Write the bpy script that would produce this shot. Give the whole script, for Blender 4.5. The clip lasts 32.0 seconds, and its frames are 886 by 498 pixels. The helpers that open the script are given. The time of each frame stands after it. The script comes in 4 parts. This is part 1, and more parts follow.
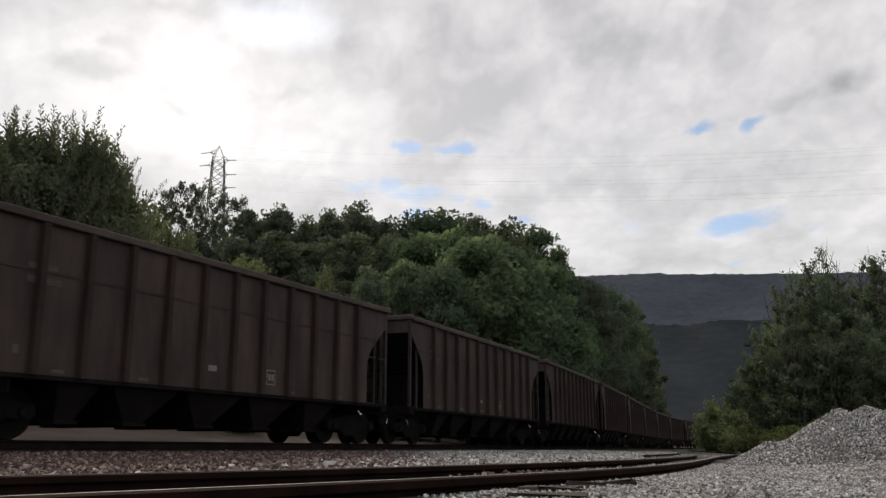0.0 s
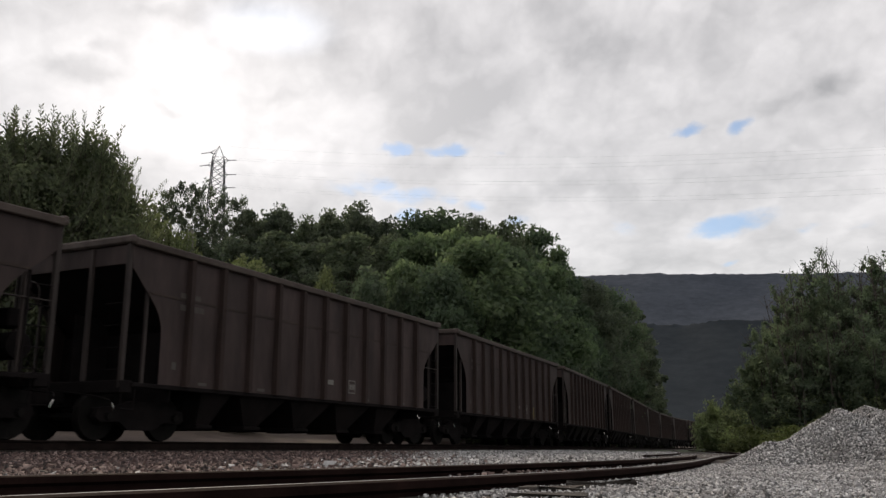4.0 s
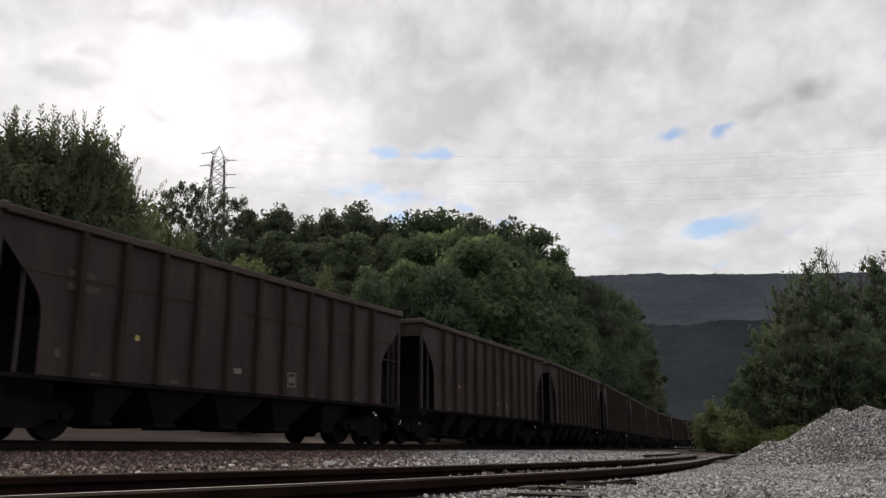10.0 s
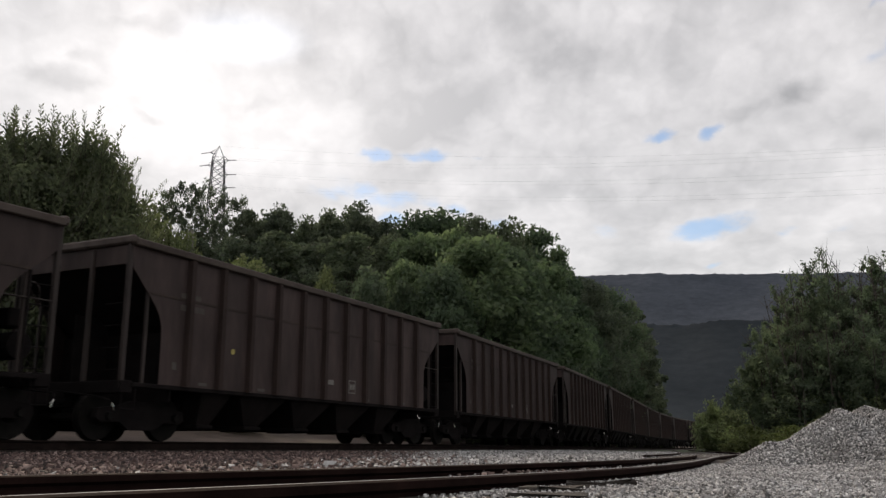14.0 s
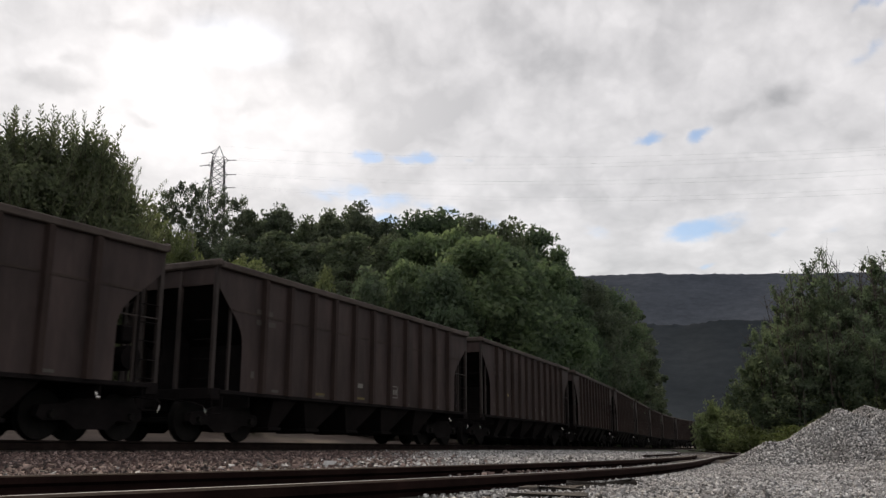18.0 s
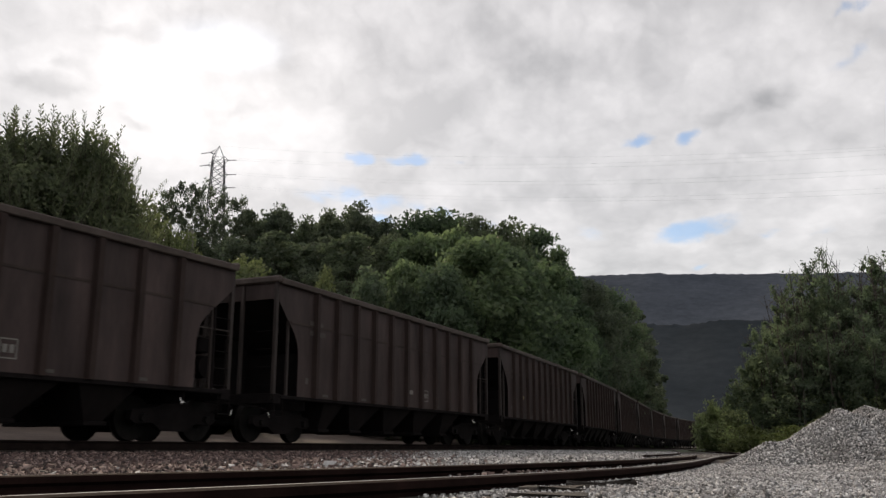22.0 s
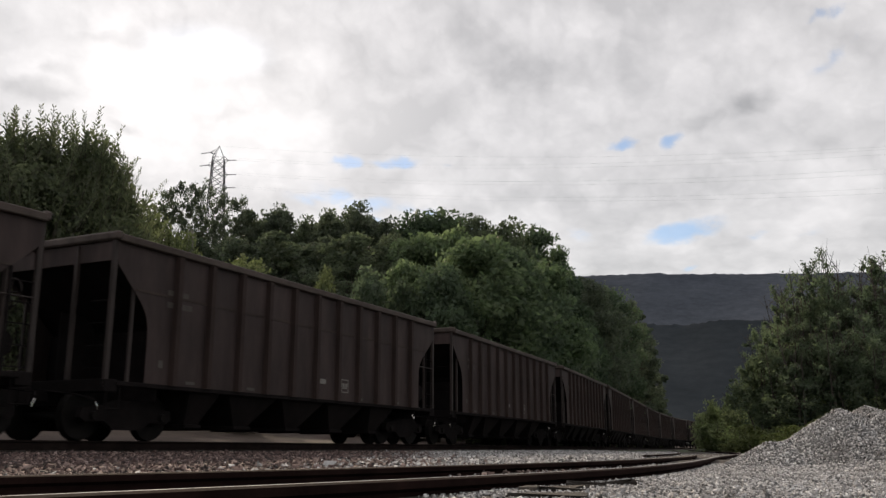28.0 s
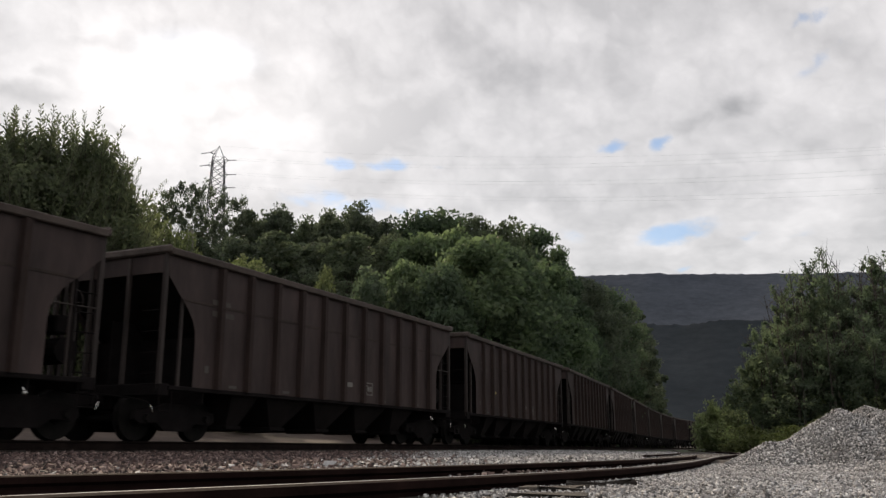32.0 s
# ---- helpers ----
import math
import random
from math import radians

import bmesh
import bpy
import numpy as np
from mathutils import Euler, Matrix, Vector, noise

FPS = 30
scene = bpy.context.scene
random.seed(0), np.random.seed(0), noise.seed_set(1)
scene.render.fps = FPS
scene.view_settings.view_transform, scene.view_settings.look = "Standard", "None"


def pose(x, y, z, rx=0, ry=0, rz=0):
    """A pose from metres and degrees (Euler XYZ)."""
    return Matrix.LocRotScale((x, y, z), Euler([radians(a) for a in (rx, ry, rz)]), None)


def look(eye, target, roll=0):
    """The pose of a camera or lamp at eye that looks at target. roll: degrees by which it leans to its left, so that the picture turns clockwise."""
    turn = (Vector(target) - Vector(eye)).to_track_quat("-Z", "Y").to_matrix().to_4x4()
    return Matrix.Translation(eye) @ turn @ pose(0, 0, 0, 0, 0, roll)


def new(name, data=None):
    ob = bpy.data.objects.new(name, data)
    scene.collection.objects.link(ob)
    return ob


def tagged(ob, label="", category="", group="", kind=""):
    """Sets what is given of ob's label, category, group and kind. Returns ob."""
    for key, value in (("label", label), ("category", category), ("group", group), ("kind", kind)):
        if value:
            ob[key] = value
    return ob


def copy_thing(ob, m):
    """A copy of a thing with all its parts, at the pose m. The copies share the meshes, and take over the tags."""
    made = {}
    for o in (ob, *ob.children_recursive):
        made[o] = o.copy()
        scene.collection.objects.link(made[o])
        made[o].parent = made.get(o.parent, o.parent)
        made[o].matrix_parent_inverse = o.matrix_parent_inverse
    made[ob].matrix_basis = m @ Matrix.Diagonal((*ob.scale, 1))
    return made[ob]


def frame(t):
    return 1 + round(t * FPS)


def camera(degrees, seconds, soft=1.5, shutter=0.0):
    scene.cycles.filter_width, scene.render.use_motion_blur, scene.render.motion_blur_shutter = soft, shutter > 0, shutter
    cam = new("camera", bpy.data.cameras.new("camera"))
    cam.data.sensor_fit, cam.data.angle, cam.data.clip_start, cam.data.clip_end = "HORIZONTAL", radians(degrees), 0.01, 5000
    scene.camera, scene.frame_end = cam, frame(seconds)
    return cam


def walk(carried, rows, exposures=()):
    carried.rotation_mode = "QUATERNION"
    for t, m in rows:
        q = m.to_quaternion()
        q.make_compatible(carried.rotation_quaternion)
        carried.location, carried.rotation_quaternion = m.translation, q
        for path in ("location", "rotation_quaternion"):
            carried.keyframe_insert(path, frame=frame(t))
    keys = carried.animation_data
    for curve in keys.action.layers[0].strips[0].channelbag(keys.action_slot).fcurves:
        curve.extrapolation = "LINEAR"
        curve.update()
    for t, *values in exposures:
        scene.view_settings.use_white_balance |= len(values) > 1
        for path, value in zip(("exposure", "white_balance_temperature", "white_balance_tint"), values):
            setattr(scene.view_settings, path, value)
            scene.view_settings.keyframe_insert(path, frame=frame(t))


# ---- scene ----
# ---------------------------------------------------------------- camera
EYE_Z = 0.27
cam = camera(53.2, 32.0, soft=1.4, shutter=0.15)
STAND = pose(0, 0, EYE_Z, 90 + 12.742, 0, 0)
walk(cam, [(0.0, STAND), (32.0, STAND)], exposures=[(0.0, 0.0), (32.0, 0.0)])

# ---------------------------------------------------------------- world, sun
SUN_ELEV, SUN_TURN = radians(24.0), radians(-16.8)      # turn: clockwise from the view's way (+Y)
world = bpy.data.worlds.new("sky_world")
scene.world = world
world.use_nodes = True
wn = world.node_tree
sky = wn.nodes.new("ShaderNodeTexSky")
sky.sky_type, sky.sun_disc = "NISHITA", False
sky.sun_elevation, sky.sun_rotation = SUN_ELEV, SUN_TURN
sky.air_density, sky.dust_density, sky.ozone_density = 1.0, 0.14, 3.0
wn.links.new(sky.outputs[0], wn.nodes["Background"].inputs[0])
wn.nodes["Background"].inputs[1].default_value = 0.12
sun = new("sun", bpy.data.lights.new("sun", "SUN"))
sun.data.energy, sun.data.angle, sun.data.color = 5.0, radians(3.5), (1.0, 0.95, 0.87)
to_sun = Vector((math.sin(SUN_TURN) * math.cos(SUN_ELEV), math.cos(SUN_TURN) * math.cos(SUN_ELEV), math.sin(SUN_ELEV)))
sun.matrix_world = look(to_sun * 50, (0, 0, 0))
# ---------------------------------------------------------------- materials
def material(name, rough=0.8, metal=0.0):
    m = bpy.data.materials.new(name)
    m.use_nodes = True
    nt = m.node_tree
    b = nt.nodes["Principled BSDF"]
    b.inputs["Roughness"].default_value, b.inputs["Metallic"].default_value = rough, metal
    return m, nt, b


def coords(nt, stretch=(1, 1, 1), space="Object"):
    tc = nt.nodes.new("ShaderNodeTexCoord")
    mp = nt.nodes.new("ShaderNodeMapping")
    mp.inputs["Scale"].default_value = stretch
    nt.links.new(tc.outputs[space], mp.inputs["Vector"])
    return mp.outputs[0]


def noise_of(nt, vec, scale, detail=4.0, rough=0.55, distort=0.0):
    n = nt.nodes.new("ShaderNodeTexNoise")
    n.inputs["Scale"].default_value, n.inputs["Detail"].default_value = scale, detail
    n.inputs["Roughness"].default_value, n.inputs["Distortion"].default_value = rough, distort
    nt.links.new(vec, n.inputs["Vector"])
    return n.outputs[0]


def ramp(nt, fac, stops):
    r = nt.nodes.new("ShaderNodeValToRGB")
    el = r.color_ramp.elements
    while len(el) < len(stops):
        el.new(0.5)
    for e, (p, c) in zip(el, stops):
        e.position, e.color = p, (*c, 1) if len(c) == 3 else c
    nt.links.new(fac, r.inputs[0])
    return r.outputs[0]


def mix(nt, fac, a, b, blend="MIX"):
    n = nt.nodes.new("ShaderNodeMixRGB")
    n.blend_type = blend
    for k, v in enumerate((fac, a, b)):
        if isinstance(v, (int, float)):
            n.inputs[k].default_value = v
        elif isinstance(v, tuple):
            n.inputs[k].default_value = (*v, 1)
        else:
            nt.links.new(v, n.inputs[k])
    return n.outputs[0]


def bump(nt, b, height, strength, distance):
    n = nt.nodes.new("ShaderNodeBump")
    n.inputs["Strength"].default_value, n.inputs["Distance"].default_value = strength, distance
    nt.links.new(height, n.inputs["Height"])
    nt.links.new(n.outputs[0], b.inputs["Normal"])


def painted(name, dark, light, rough=0.7, stretch=(1, 1, 1), scale=3.0, fine=40.0, metal=0.0, per_object=0.0, relief=0.15, spec=0.5):
    """A weathered surface: two scales of tone, streaks by stretch, and fine relief."""
    m, nt, b = material(name, rough, metal)
    b.inputs["Specular IOR Level"].default_value = spec
    v = coords(nt, stretch)
    big = noise_of(nt, v, scale, 5, 0.6)
    small = noise_of(nt, v, fine, 3, 0.6)
    c = ramp(nt, big, [(0.3, dark), (0.72, light)])
    c = mix(nt, 0.35, c, ramp(nt, small, [(0.3, (0.45, 0.45, 0.45)), (0.7, (1, 1, 1))]), "MULTIPLY")
    if per_object:
        oi = nt.nodes.new("ShaderNodeObjectInfo")
        k = 1 - per_object
        c = mix(nt, 1.0, c, ramp(nt, oi.outputs["Random"], [(0, (k, k, k)), (1, (1, 1, 1))]), "MULTIPLY")
    nt.links.new(c, b.inputs["Base Color"])
    bump(nt, b, small, relief, 0.02)
    return m


def leafy(name, dark, light, glow=0.35, gloss=0.6):
    """Leaves: tone by leaf and by clump, light let through from behind."""
    m, nt, b = material(name, gloss)
    b.inputs["Specular IOR Level"].default_value = 0.25
    geo = nt.nodes.new("ShaderNodeNewGeometry")
    v = coords(nt)
    clump = noise_of(nt, v, 0.7, 3, 0.6)
    c1 = ramp(nt, geo.outputs["Random Per Island"], [(0.0, tuple(0.7 * a + 0.3 * b for a, b in zip(dark, light))), (1.0, tuple(0.25 * a + 0.75 * b for a, b in zip(dark, light)))])
    c2 = ramp(nt, clump, [(0.3, (0.50, 0.54, 0.53)), (0.7, (1.20, 1.17, 1.06))])
    c = mix(nt, 1.0, c1, c2, "MULTIPLY")
    tr = nt.nodes.new("ShaderNodeBsdfTranslucent")
    oi = nt.nodes.new("ShaderNodeObjectInfo")
    c = mix(nt, 1.0, c, ramp(nt, oi.outputs["Random"], [(0, (0.74, 0.77, 0.76)), (0.5, (1.0, 1.0, 1.0)), (1, (1.16, 1.18, 1.04))]), "MULTIPLY")
    warm = mix(nt, 1.0, c, (1.22, 1.38, 1.06), "MULTIPLY")
    nt.links.new(c, b.inputs["Base Color"])
    nt.links.new(warm, tr.inputs[0])
    ms = nt.nodes.new("ShaderNodeMixShader")
    ms.inputs[0].default_value = glow
    nt.links.new(b.outputs[0], ms.inputs[1])
    nt.links.new(tr.outputs[0], ms.inputs[2])
    nt.links.new(ms.outputs[0], nt.nodes["Material Output"].inputs[0])
    return m


def stones(name, tones, rough=0.85):
    """Crushed stone: each stone has its own tone."""
    m, nt, b = material(name, rough)
    geo = nt.nodes.new("ShaderNodeNewGeometry")
    v = coords(nt)
    c = ramp(nt, geo.outputs["Random Per Island"], [(k / (len(tones) - 1), t) for k, t in enumerate(tones)])
    g = noise_of(nt, v, 60, 3, 0.6)
    patch = noise_of(nt, v, 0.9, 3, 0.6)
    c = mix(nt, 0.5, c, ramp(nt, g, [(0.3, (0.5, 0.5, 0.5)), (0.7, (1, 1, 1))]), "MULTIPLY")
    c = mix(nt, 0.6, c, ramp(nt, patch, [(0.35, (0.6, 0.56, 0.52)), (0.65, (1, 1, 1))]), "MULTIPLY")
    nt.links.new(c, b.inputs["Base Color"])
    bump(nt, b, g, 0.4, 0.01)
    return m


def plain(name, colour, rough=0.6, metal=0.0):
    m, nt, b = material(name, rough, metal)
    g = noise_of(nt, coords(nt), 8, 4, 0.6)
    c = mix(nt, 1.0, colour, ramp(nt, g, [(0.3, (0.7, 0.7, 0.7)), (0.7, (1, 1, 1))]), "MULTIPLY")
    nt.links.new(c, b.inputs["Base Color"])
    return m


M_CAR = painted("hopper_paint", (0.024, 0.0158, 0.0149), (0.079, 0.0536, 0.0505), 0.62, (0.9, 0.9, 0.25), 1.6, 9, 0.0, 0.22, spec=0.2)
M_BAY = painted("bay_sheet_dark", (0.0085, 0.0067, 0.0067), (0.0180, 0.0137, 0.0136), 0.85, (1, 1, 0.4), 2.0, 20, spec=0.1)
M_TAG = plain("weathered_pale_tag", (0.072, 0.062, 0.055), 0.7)
M_RIB = painted("rib_paint", (0.022, 0.0138, 0.0122), (0.056, 0.0365, 0.0320), 0.7, (1, 1, 0.3), 2.0, 30, spec=0.15)
M_SEAM = painted("weld_seam", (0.021, 0.014, 0.0115), (0.055, 0.038, 0.032), 0.65, (0.9, 0.9, 0.3), 1.2, 14, spec=0.2)
# Chords: dusty, and lifted above the body colour for light caught along the top.
M_CHORD = painted("light_lifted_chord", (0.042, 0.031, 0.027), (0.105, 0.082, 0.073), 0.6, (0.5, 1, 1), 2.0, 30, spec=0.12)
M_UNDER = painted("underframe_black", (0.0078, 0.0064, 0.0065), (0.0150, 0.0120, 0.0122), 0.9, (1, 1, 1), 3.0, 30, spec=0.06)
M_POST = painted("end_post_paint", (0.018, 0.0128, 0.0116), (0.048, 0.035, 0.032), 0.7, (1, 1, 0.4), 3.0, 30, spec=0.3)
# Extra bright steel, used only to put small glints on the cars.
M_GLINT = painted("bright_glint_steel", (0.35, 0.34, 0.33), (0.75, 0.73, 0.70), 0.25, (1, 1, 1), 6.0, 40, 1.0)
M_TREAD = painted("wheel_steel", (0.005, 0.004, 0.004), (0.013, 0.011, 0.010), 0.75, (1, 1, 1), 5.0, 40, 0.0, spec=0.1)
M_COAL = painted("coal", (0.006, 0.006, 0.006), (0.02, 0.02, 0.02), 0.6, (1, 1, 1), 6.0, 30, relief=1.0)
M_WHITE = plain("faded_white_paint", (0.20, 0.188, 0.172), 0.7)
M_YELLOW = plain("faded_yellow_paint", (0.13, 0.095, 0.025), 0.7)
M_REFLECT = plain("yellow_reflector", (0.42, 0.35, 0.10), 0.5)
M_WEB = painted("grimy_rail_web", (0.009, 0.0065, 0.006), (0.022, 0.0155, 0.014), 0.92, (1, 1, 1), 4.0, 50, spec=0.03)
M_RAIL = painted("rusty_rail", (0.010, 0.0056, 0.0050), (0.024, 0.0128, 0.0112), 0.92, (1, 1, 1), 4.0, 50, spec=0.03)
# Running bands of the rails: sun glint put into a pale, nearly matt colour.
M_HEAD = painted("polished_head_glint", (0.34, 0.335, 0.34), (0.56, 0.55, 0.555), 0.7, (1, 1, 1), 4.0, 60, 0.0, relief=0.05, spec=0.10)
M_DULL_HEAD = painted("dull_head_glint", (0.17, 0.145, 0.138), (0.33, 0.290, 0.275), 0.75, (1, 1, 1), 4.0, 60, 0.0, relief=0.05, spec=0.10)
M_TIE = painted("creosoted_timber", (0.018, 0.014, 0.012), (0.065, 0.050, 0.040), 0.9, (1, 6, 6), 2.0, 20, 0.0, 0.4, 0.4)
# Stone tones spread up to near white, which puts sparkle into the colour.
M_GRAVEL = stones("grey_gravel", [(0.04, 0.039, 0.039), (0.18, 0.177, 0.178), (0.36, 0.353, 0.355), (0.57, 0.56, 0.56), (0.97, 0.96, 0.96)])
M_BALLAST = stones("weathered_ballast", [(0.011, 0.0066, 0.0060), (0.058, 0.033, 0.0295), (0.135, 0.084, 0.075), (0.36, 0.27, 0.24)])
M_BED = painted("stone_dust", (0.026, 0.019, 0.015), (0.062, 0.049, 0.041), 0.95, (1, 1, 1), 2.5, 60, relief=0.6)
M_DUST = painted("pile_dust", (0.13, 0.13, 0.13), (0.22, 0.22, 0.22), 0.95, (1, 1, 1), 2.5, 60, relief=0.6)
M_DIRT = painted("bare_dirt", (0.060, 0.042, 0.034), (0.115, 0.084, 0.070), 0.95, (1, 1, 1), 0.8, 25, relief=0.5)
M_GRASS = painted("rough_grass", (0.018, 0.028, 0.010), (0.055, 0.070, 0.024), 0.95, (1, 1, 1), 0.35, 12, relief=0.6)
M_BARK = painted("bark", (0.035, 0.028, 0.022), (0.09, 0.075, 0.06), 0.95, (1, 1, 0.25), 6, 40, relief=0.6)
M_WOOD = painted("weathered_pole", (0.10, 0.09, 0.08), (0.24, 0.22, 0.20), 0.9, (1, 1, 0.1), 6, 40)
M_STEEL = painted("galvanised_steel", (0.035, 0.033, 0.035), (0.07, 0.067, 0.07), 0.6, (1, 1, 1), 1, 10, 0.3)
M_WIRE = plain("conductor", (0.55, 0.55, 0.56), 0.5, 0.3)
M_INSUL = plain("insulator", (0.12, 0.10, 0.09), 0.4)
L_DARK = leafy("dark_leaves", (0.064, 0.075, 0.060), (0.162, 0.178, 0.146), 0.54)
L_MID = leafy("green_leaves", (0.050, 0.071, 0.050), (0.152, 0.190, 0.136), 0.53)
# Lighter leaf colour that stands in for sun on the slope's lit trees.
L_BRIGHT = leafy("sunlit_green_leaves", (0.078, 0.104, 0.065), (0.222, 0.268, 0.174), 0.56)
L_GREY = leafy("grey_green_leaves", (0.074, 0.093, 0.070), (0.180, 0.212, 0.164), 0.62)
# Shoot leaves made paler and more translucent to imitate flare and backlight.
L_SHOOT = leafy("backlit_shoot_leaves", (0.060, 0.069, 0.048), (0.200, 0.207, 0.155), 0.68)
L_YELLOW = leafy("yellowish_bush_leaves", (0.085, 0.10, 0.055), (0.21, 0.225, 0.125), 0.5)
# Scrub leaf colour set above natural so the shaded bushes look lit.
L_LOW = leafy("lit_scrub_leaves", (0.150, 0.168, 0.095), (0.380, 0.400, 0.255), 0.70)
L_WEED = leafy("weeds", (0.080, 0.092, 0.040), (0.21, 0.22, 0.10), 0.45)


def forest(name, dark, light):
    m, nt, b = material(name, 0.95)
    b.inputs["Specular IOR Level"].default_value = 0.05
    v = coords(nt)
    a = noise_of(nt, v, 0.006, 6, 0.65)
    t = noise_of(nt, v, 0.045, 5, 0.75)
    c = ramp(nt, a, [(0.32, dark), (0.68, light)])
    c = mix(nt, 0.45, c, ramp(nt, t, [(0.36, (0.50, 0.50, 0.52)), (0.64, (1.12, 1.12, 1.10))]), "MULTIPLY")
    nt.links.new(c, b.inputs["Base Color"])
    bump(nt, b, t, 0.08, 6.0)
    return m


# Ridge colour raised and blued: distance haze put into the albedo.
M_RIDGE = forest("hazed_forest", (0.056, 0.065, 0.081), (0.086, 0.096, 0.116))
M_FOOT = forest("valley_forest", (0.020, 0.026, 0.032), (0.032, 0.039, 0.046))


# The cloud layer: thin cloud that glows with the light it lets through, torn open to the blue in places.
def cloud_material():
    m = bpy.data.materials.new("broken_cloud")
    m.use_nodes = True
    nt = m.node_tree
    nt.nodes.remove(nt.nodes["Principled BSDF"])
    v = coords(nt, (1, 1, 1))
    # round heads as seen from below: bearing and distance from the middle of the layer
    xyz = nt.nodes.new("ShaderNodeSeparateXYZ")
    nt.links.new(v, xyz.inputs[0])

    def plus(a, b, op="ADD", clamp=False):
        n = nt.nodes.new("ShaderNodeMath")
        n.operation, n.use_clamp = op, clamp
        for k, q in enumerate((a, b)):
            if isinstance(q, (int, float)):
                n.inputs[k].default_value = q
            else:
                nt.links.new(q, n.inputs[k])
        return n.outputs[0]

    bearing = plus(plus(xyz.outputs[0], xyz.outputs[1], "ARCTAN2"), 1600.0, "MULTIPLY")
    reach = plus(plus(xyz.outputs[0], xyz.outputs[0], "MULTIPLY"), plus(xyz.outputs[1], xyz.outputs[1], "MULTIPLY"))
    reach = plus(plus(plus(reach, 100.0), 2.718, "LOGARITHM"), 0.5 * 0.42 * 1600, "MULTIPLY")
    both = nt.nodes.new("ShaderNodeCombineXYZ")
    nt.links.new(bearing, both.inputs[0])
    nt.links.new(reach, both.inputs[1])
    vs = both.outputs[0]
    warp = nt.nodes.new("ShaderNodeTexNoise")
    warp.inputs["Scale"].default_value, warp.inputs["Detail"].default_value = 0.016, 6
    nt.links.new(vs, warp.inputs["Vector"])
    off = nt.nodes.new("ShaderNodeVectorMath")
    off.operation = "MULTIPLY_ADD"
    off.inputs[1].default_value, off.inputs[2].default_value = (70, 130, 0), (-35, -65, 0)
    nt.links.new(warp.outputs["Color"], off.inputs[0])
    add = nt.nodes.new("ShaderNodeVectorMath")
    nt.links.new(v, add.inputs[0])
    nt.links.new(off.outputs[0], add.inputs[1])
    vw = add.outputs[0]

    def blot(x, y, a, b, inner=0.35, src=None):
        s = nt.nodes.new("ShaderNodeVectorMath")
        s.operation, s.inputs[1].default_value = "SUBTRACT", (x, y, 0)
        nt.links.new(src or vw, s.inputs[0])
        d = nt.nodes.new("ShaderNodeVectorMath")
        d.operation, d.inputs[1].default_value = "MULTIPLY", (1 / a, 1 / b, 0)
        nt.links.new(s.outputs[0], d.inputs[0])
        ln = nt.nodes.new("ShaderNodeVectorMath")
        ln.operation = "LENGTH"
        nt.links.new(d.outputs[0], ln.inputs[0])
        r = nt.nodes.new("ShaderNodeMapRange")
        r.interpolation_type = "SMOOTHSTEP"
        r.inputs[1].default_value, r.inputs[2].default_value, r.inputs[3].default_value, r.inputs[4].default_value = inner, 1.0, 1.0, 0.0
        nt.links.new(ln.outputs[1], r.inputs[0])
        return r.outputs[0]

    billow = noise_of(nt, vs, 0.0048, 4, 0.46, 0.2)
    puff = noise_of(nt, vs, 0.015, 7, 0.56, 0.0)
    curl = nt.nodes.new("ShaderNodeVectorMath")
    curl.operation = "MULTIPLY_ADD"
    curl.inputs[1].default_value, curl.inputs[2].default_value = (70, 70, 0), (-35, -35, 0)
    nt.links.new(warp.outputs["Color"], curl.inputs[0])
    bent = nt.nodes.new("ShaderNodeVectorMath")
    nt.links.new(vs, bent.inputs[0])
    nt.links.new(curl.outputs[0], bent.inputs[1])
    heads = nt.nodes.new("ShaderNodeTexVoronoi")
    heads.feature = "SMOOTH_F1"
    heads.inputs["Scale"].default_value, heads.inputs["Detail"].default_value = 0.0085, 2.5
    heads.inputs["Roughness"].default_value, heads.inputs["Lacunarity"].default_value, heads.inputs["Smoothness"].default_value = 0.55, 2.3, 0.3
    nt.links.new(bent.outputs[0], heads.inputs["Vector"])
    domes = plus(1.0, heads.outputs["Distance"], "SUBTRACT")
    tone = plus(plus(plus(billow, 0.56, "MULTIPLY"), plus(puff, 0.20, "MULTIPLY")), plus(domes, 0.20, "MULTIPLY"))
    # where blue shows through
    hole = None
    for x, y, a, b, w in HOLES:
        h = plus(blot(x, y, 1.9 * a, 1.9 * b, 0.0), w, "MULTIPLY")
        hole = h if hole is None else plus(hole, h, "MAXIMUM")
    torn = nt.nodes.new("ShaderNodeMapRange")
    torn.interpolation_type = "SMOOTHSTEP"
    torn.inputs[1].default_value, torn.inputs[2].default_value = 0.22, 1.25
    nt.links.new(plus(plus(hole, 1.3, "MULTIPLY"), plus(plus(puff, 0.48, "SUBTRACT"), 2.2, "MULTIPLY")), torn.inputs[0])
    hole = plus(plus(torn.outputs[0], plus(hole, 2.5, "MULTIPLY", True), "MULTIPLY", True), 0.72, "MULTIPLY")
    # heavier, greyer cloud
    grey = None
    for x, y, a, b, w in GREYS:
        g = plus(blot(x, y, a, b, 0.1), w, "MULTIPLY")
        grey = g if grey is None else plus(grey, g, "MAXIMUM")
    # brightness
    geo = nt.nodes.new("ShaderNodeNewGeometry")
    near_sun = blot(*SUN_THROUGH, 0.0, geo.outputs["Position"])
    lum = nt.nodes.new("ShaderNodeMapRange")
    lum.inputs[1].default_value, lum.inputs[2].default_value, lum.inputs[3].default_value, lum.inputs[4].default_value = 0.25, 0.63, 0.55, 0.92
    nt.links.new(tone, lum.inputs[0])
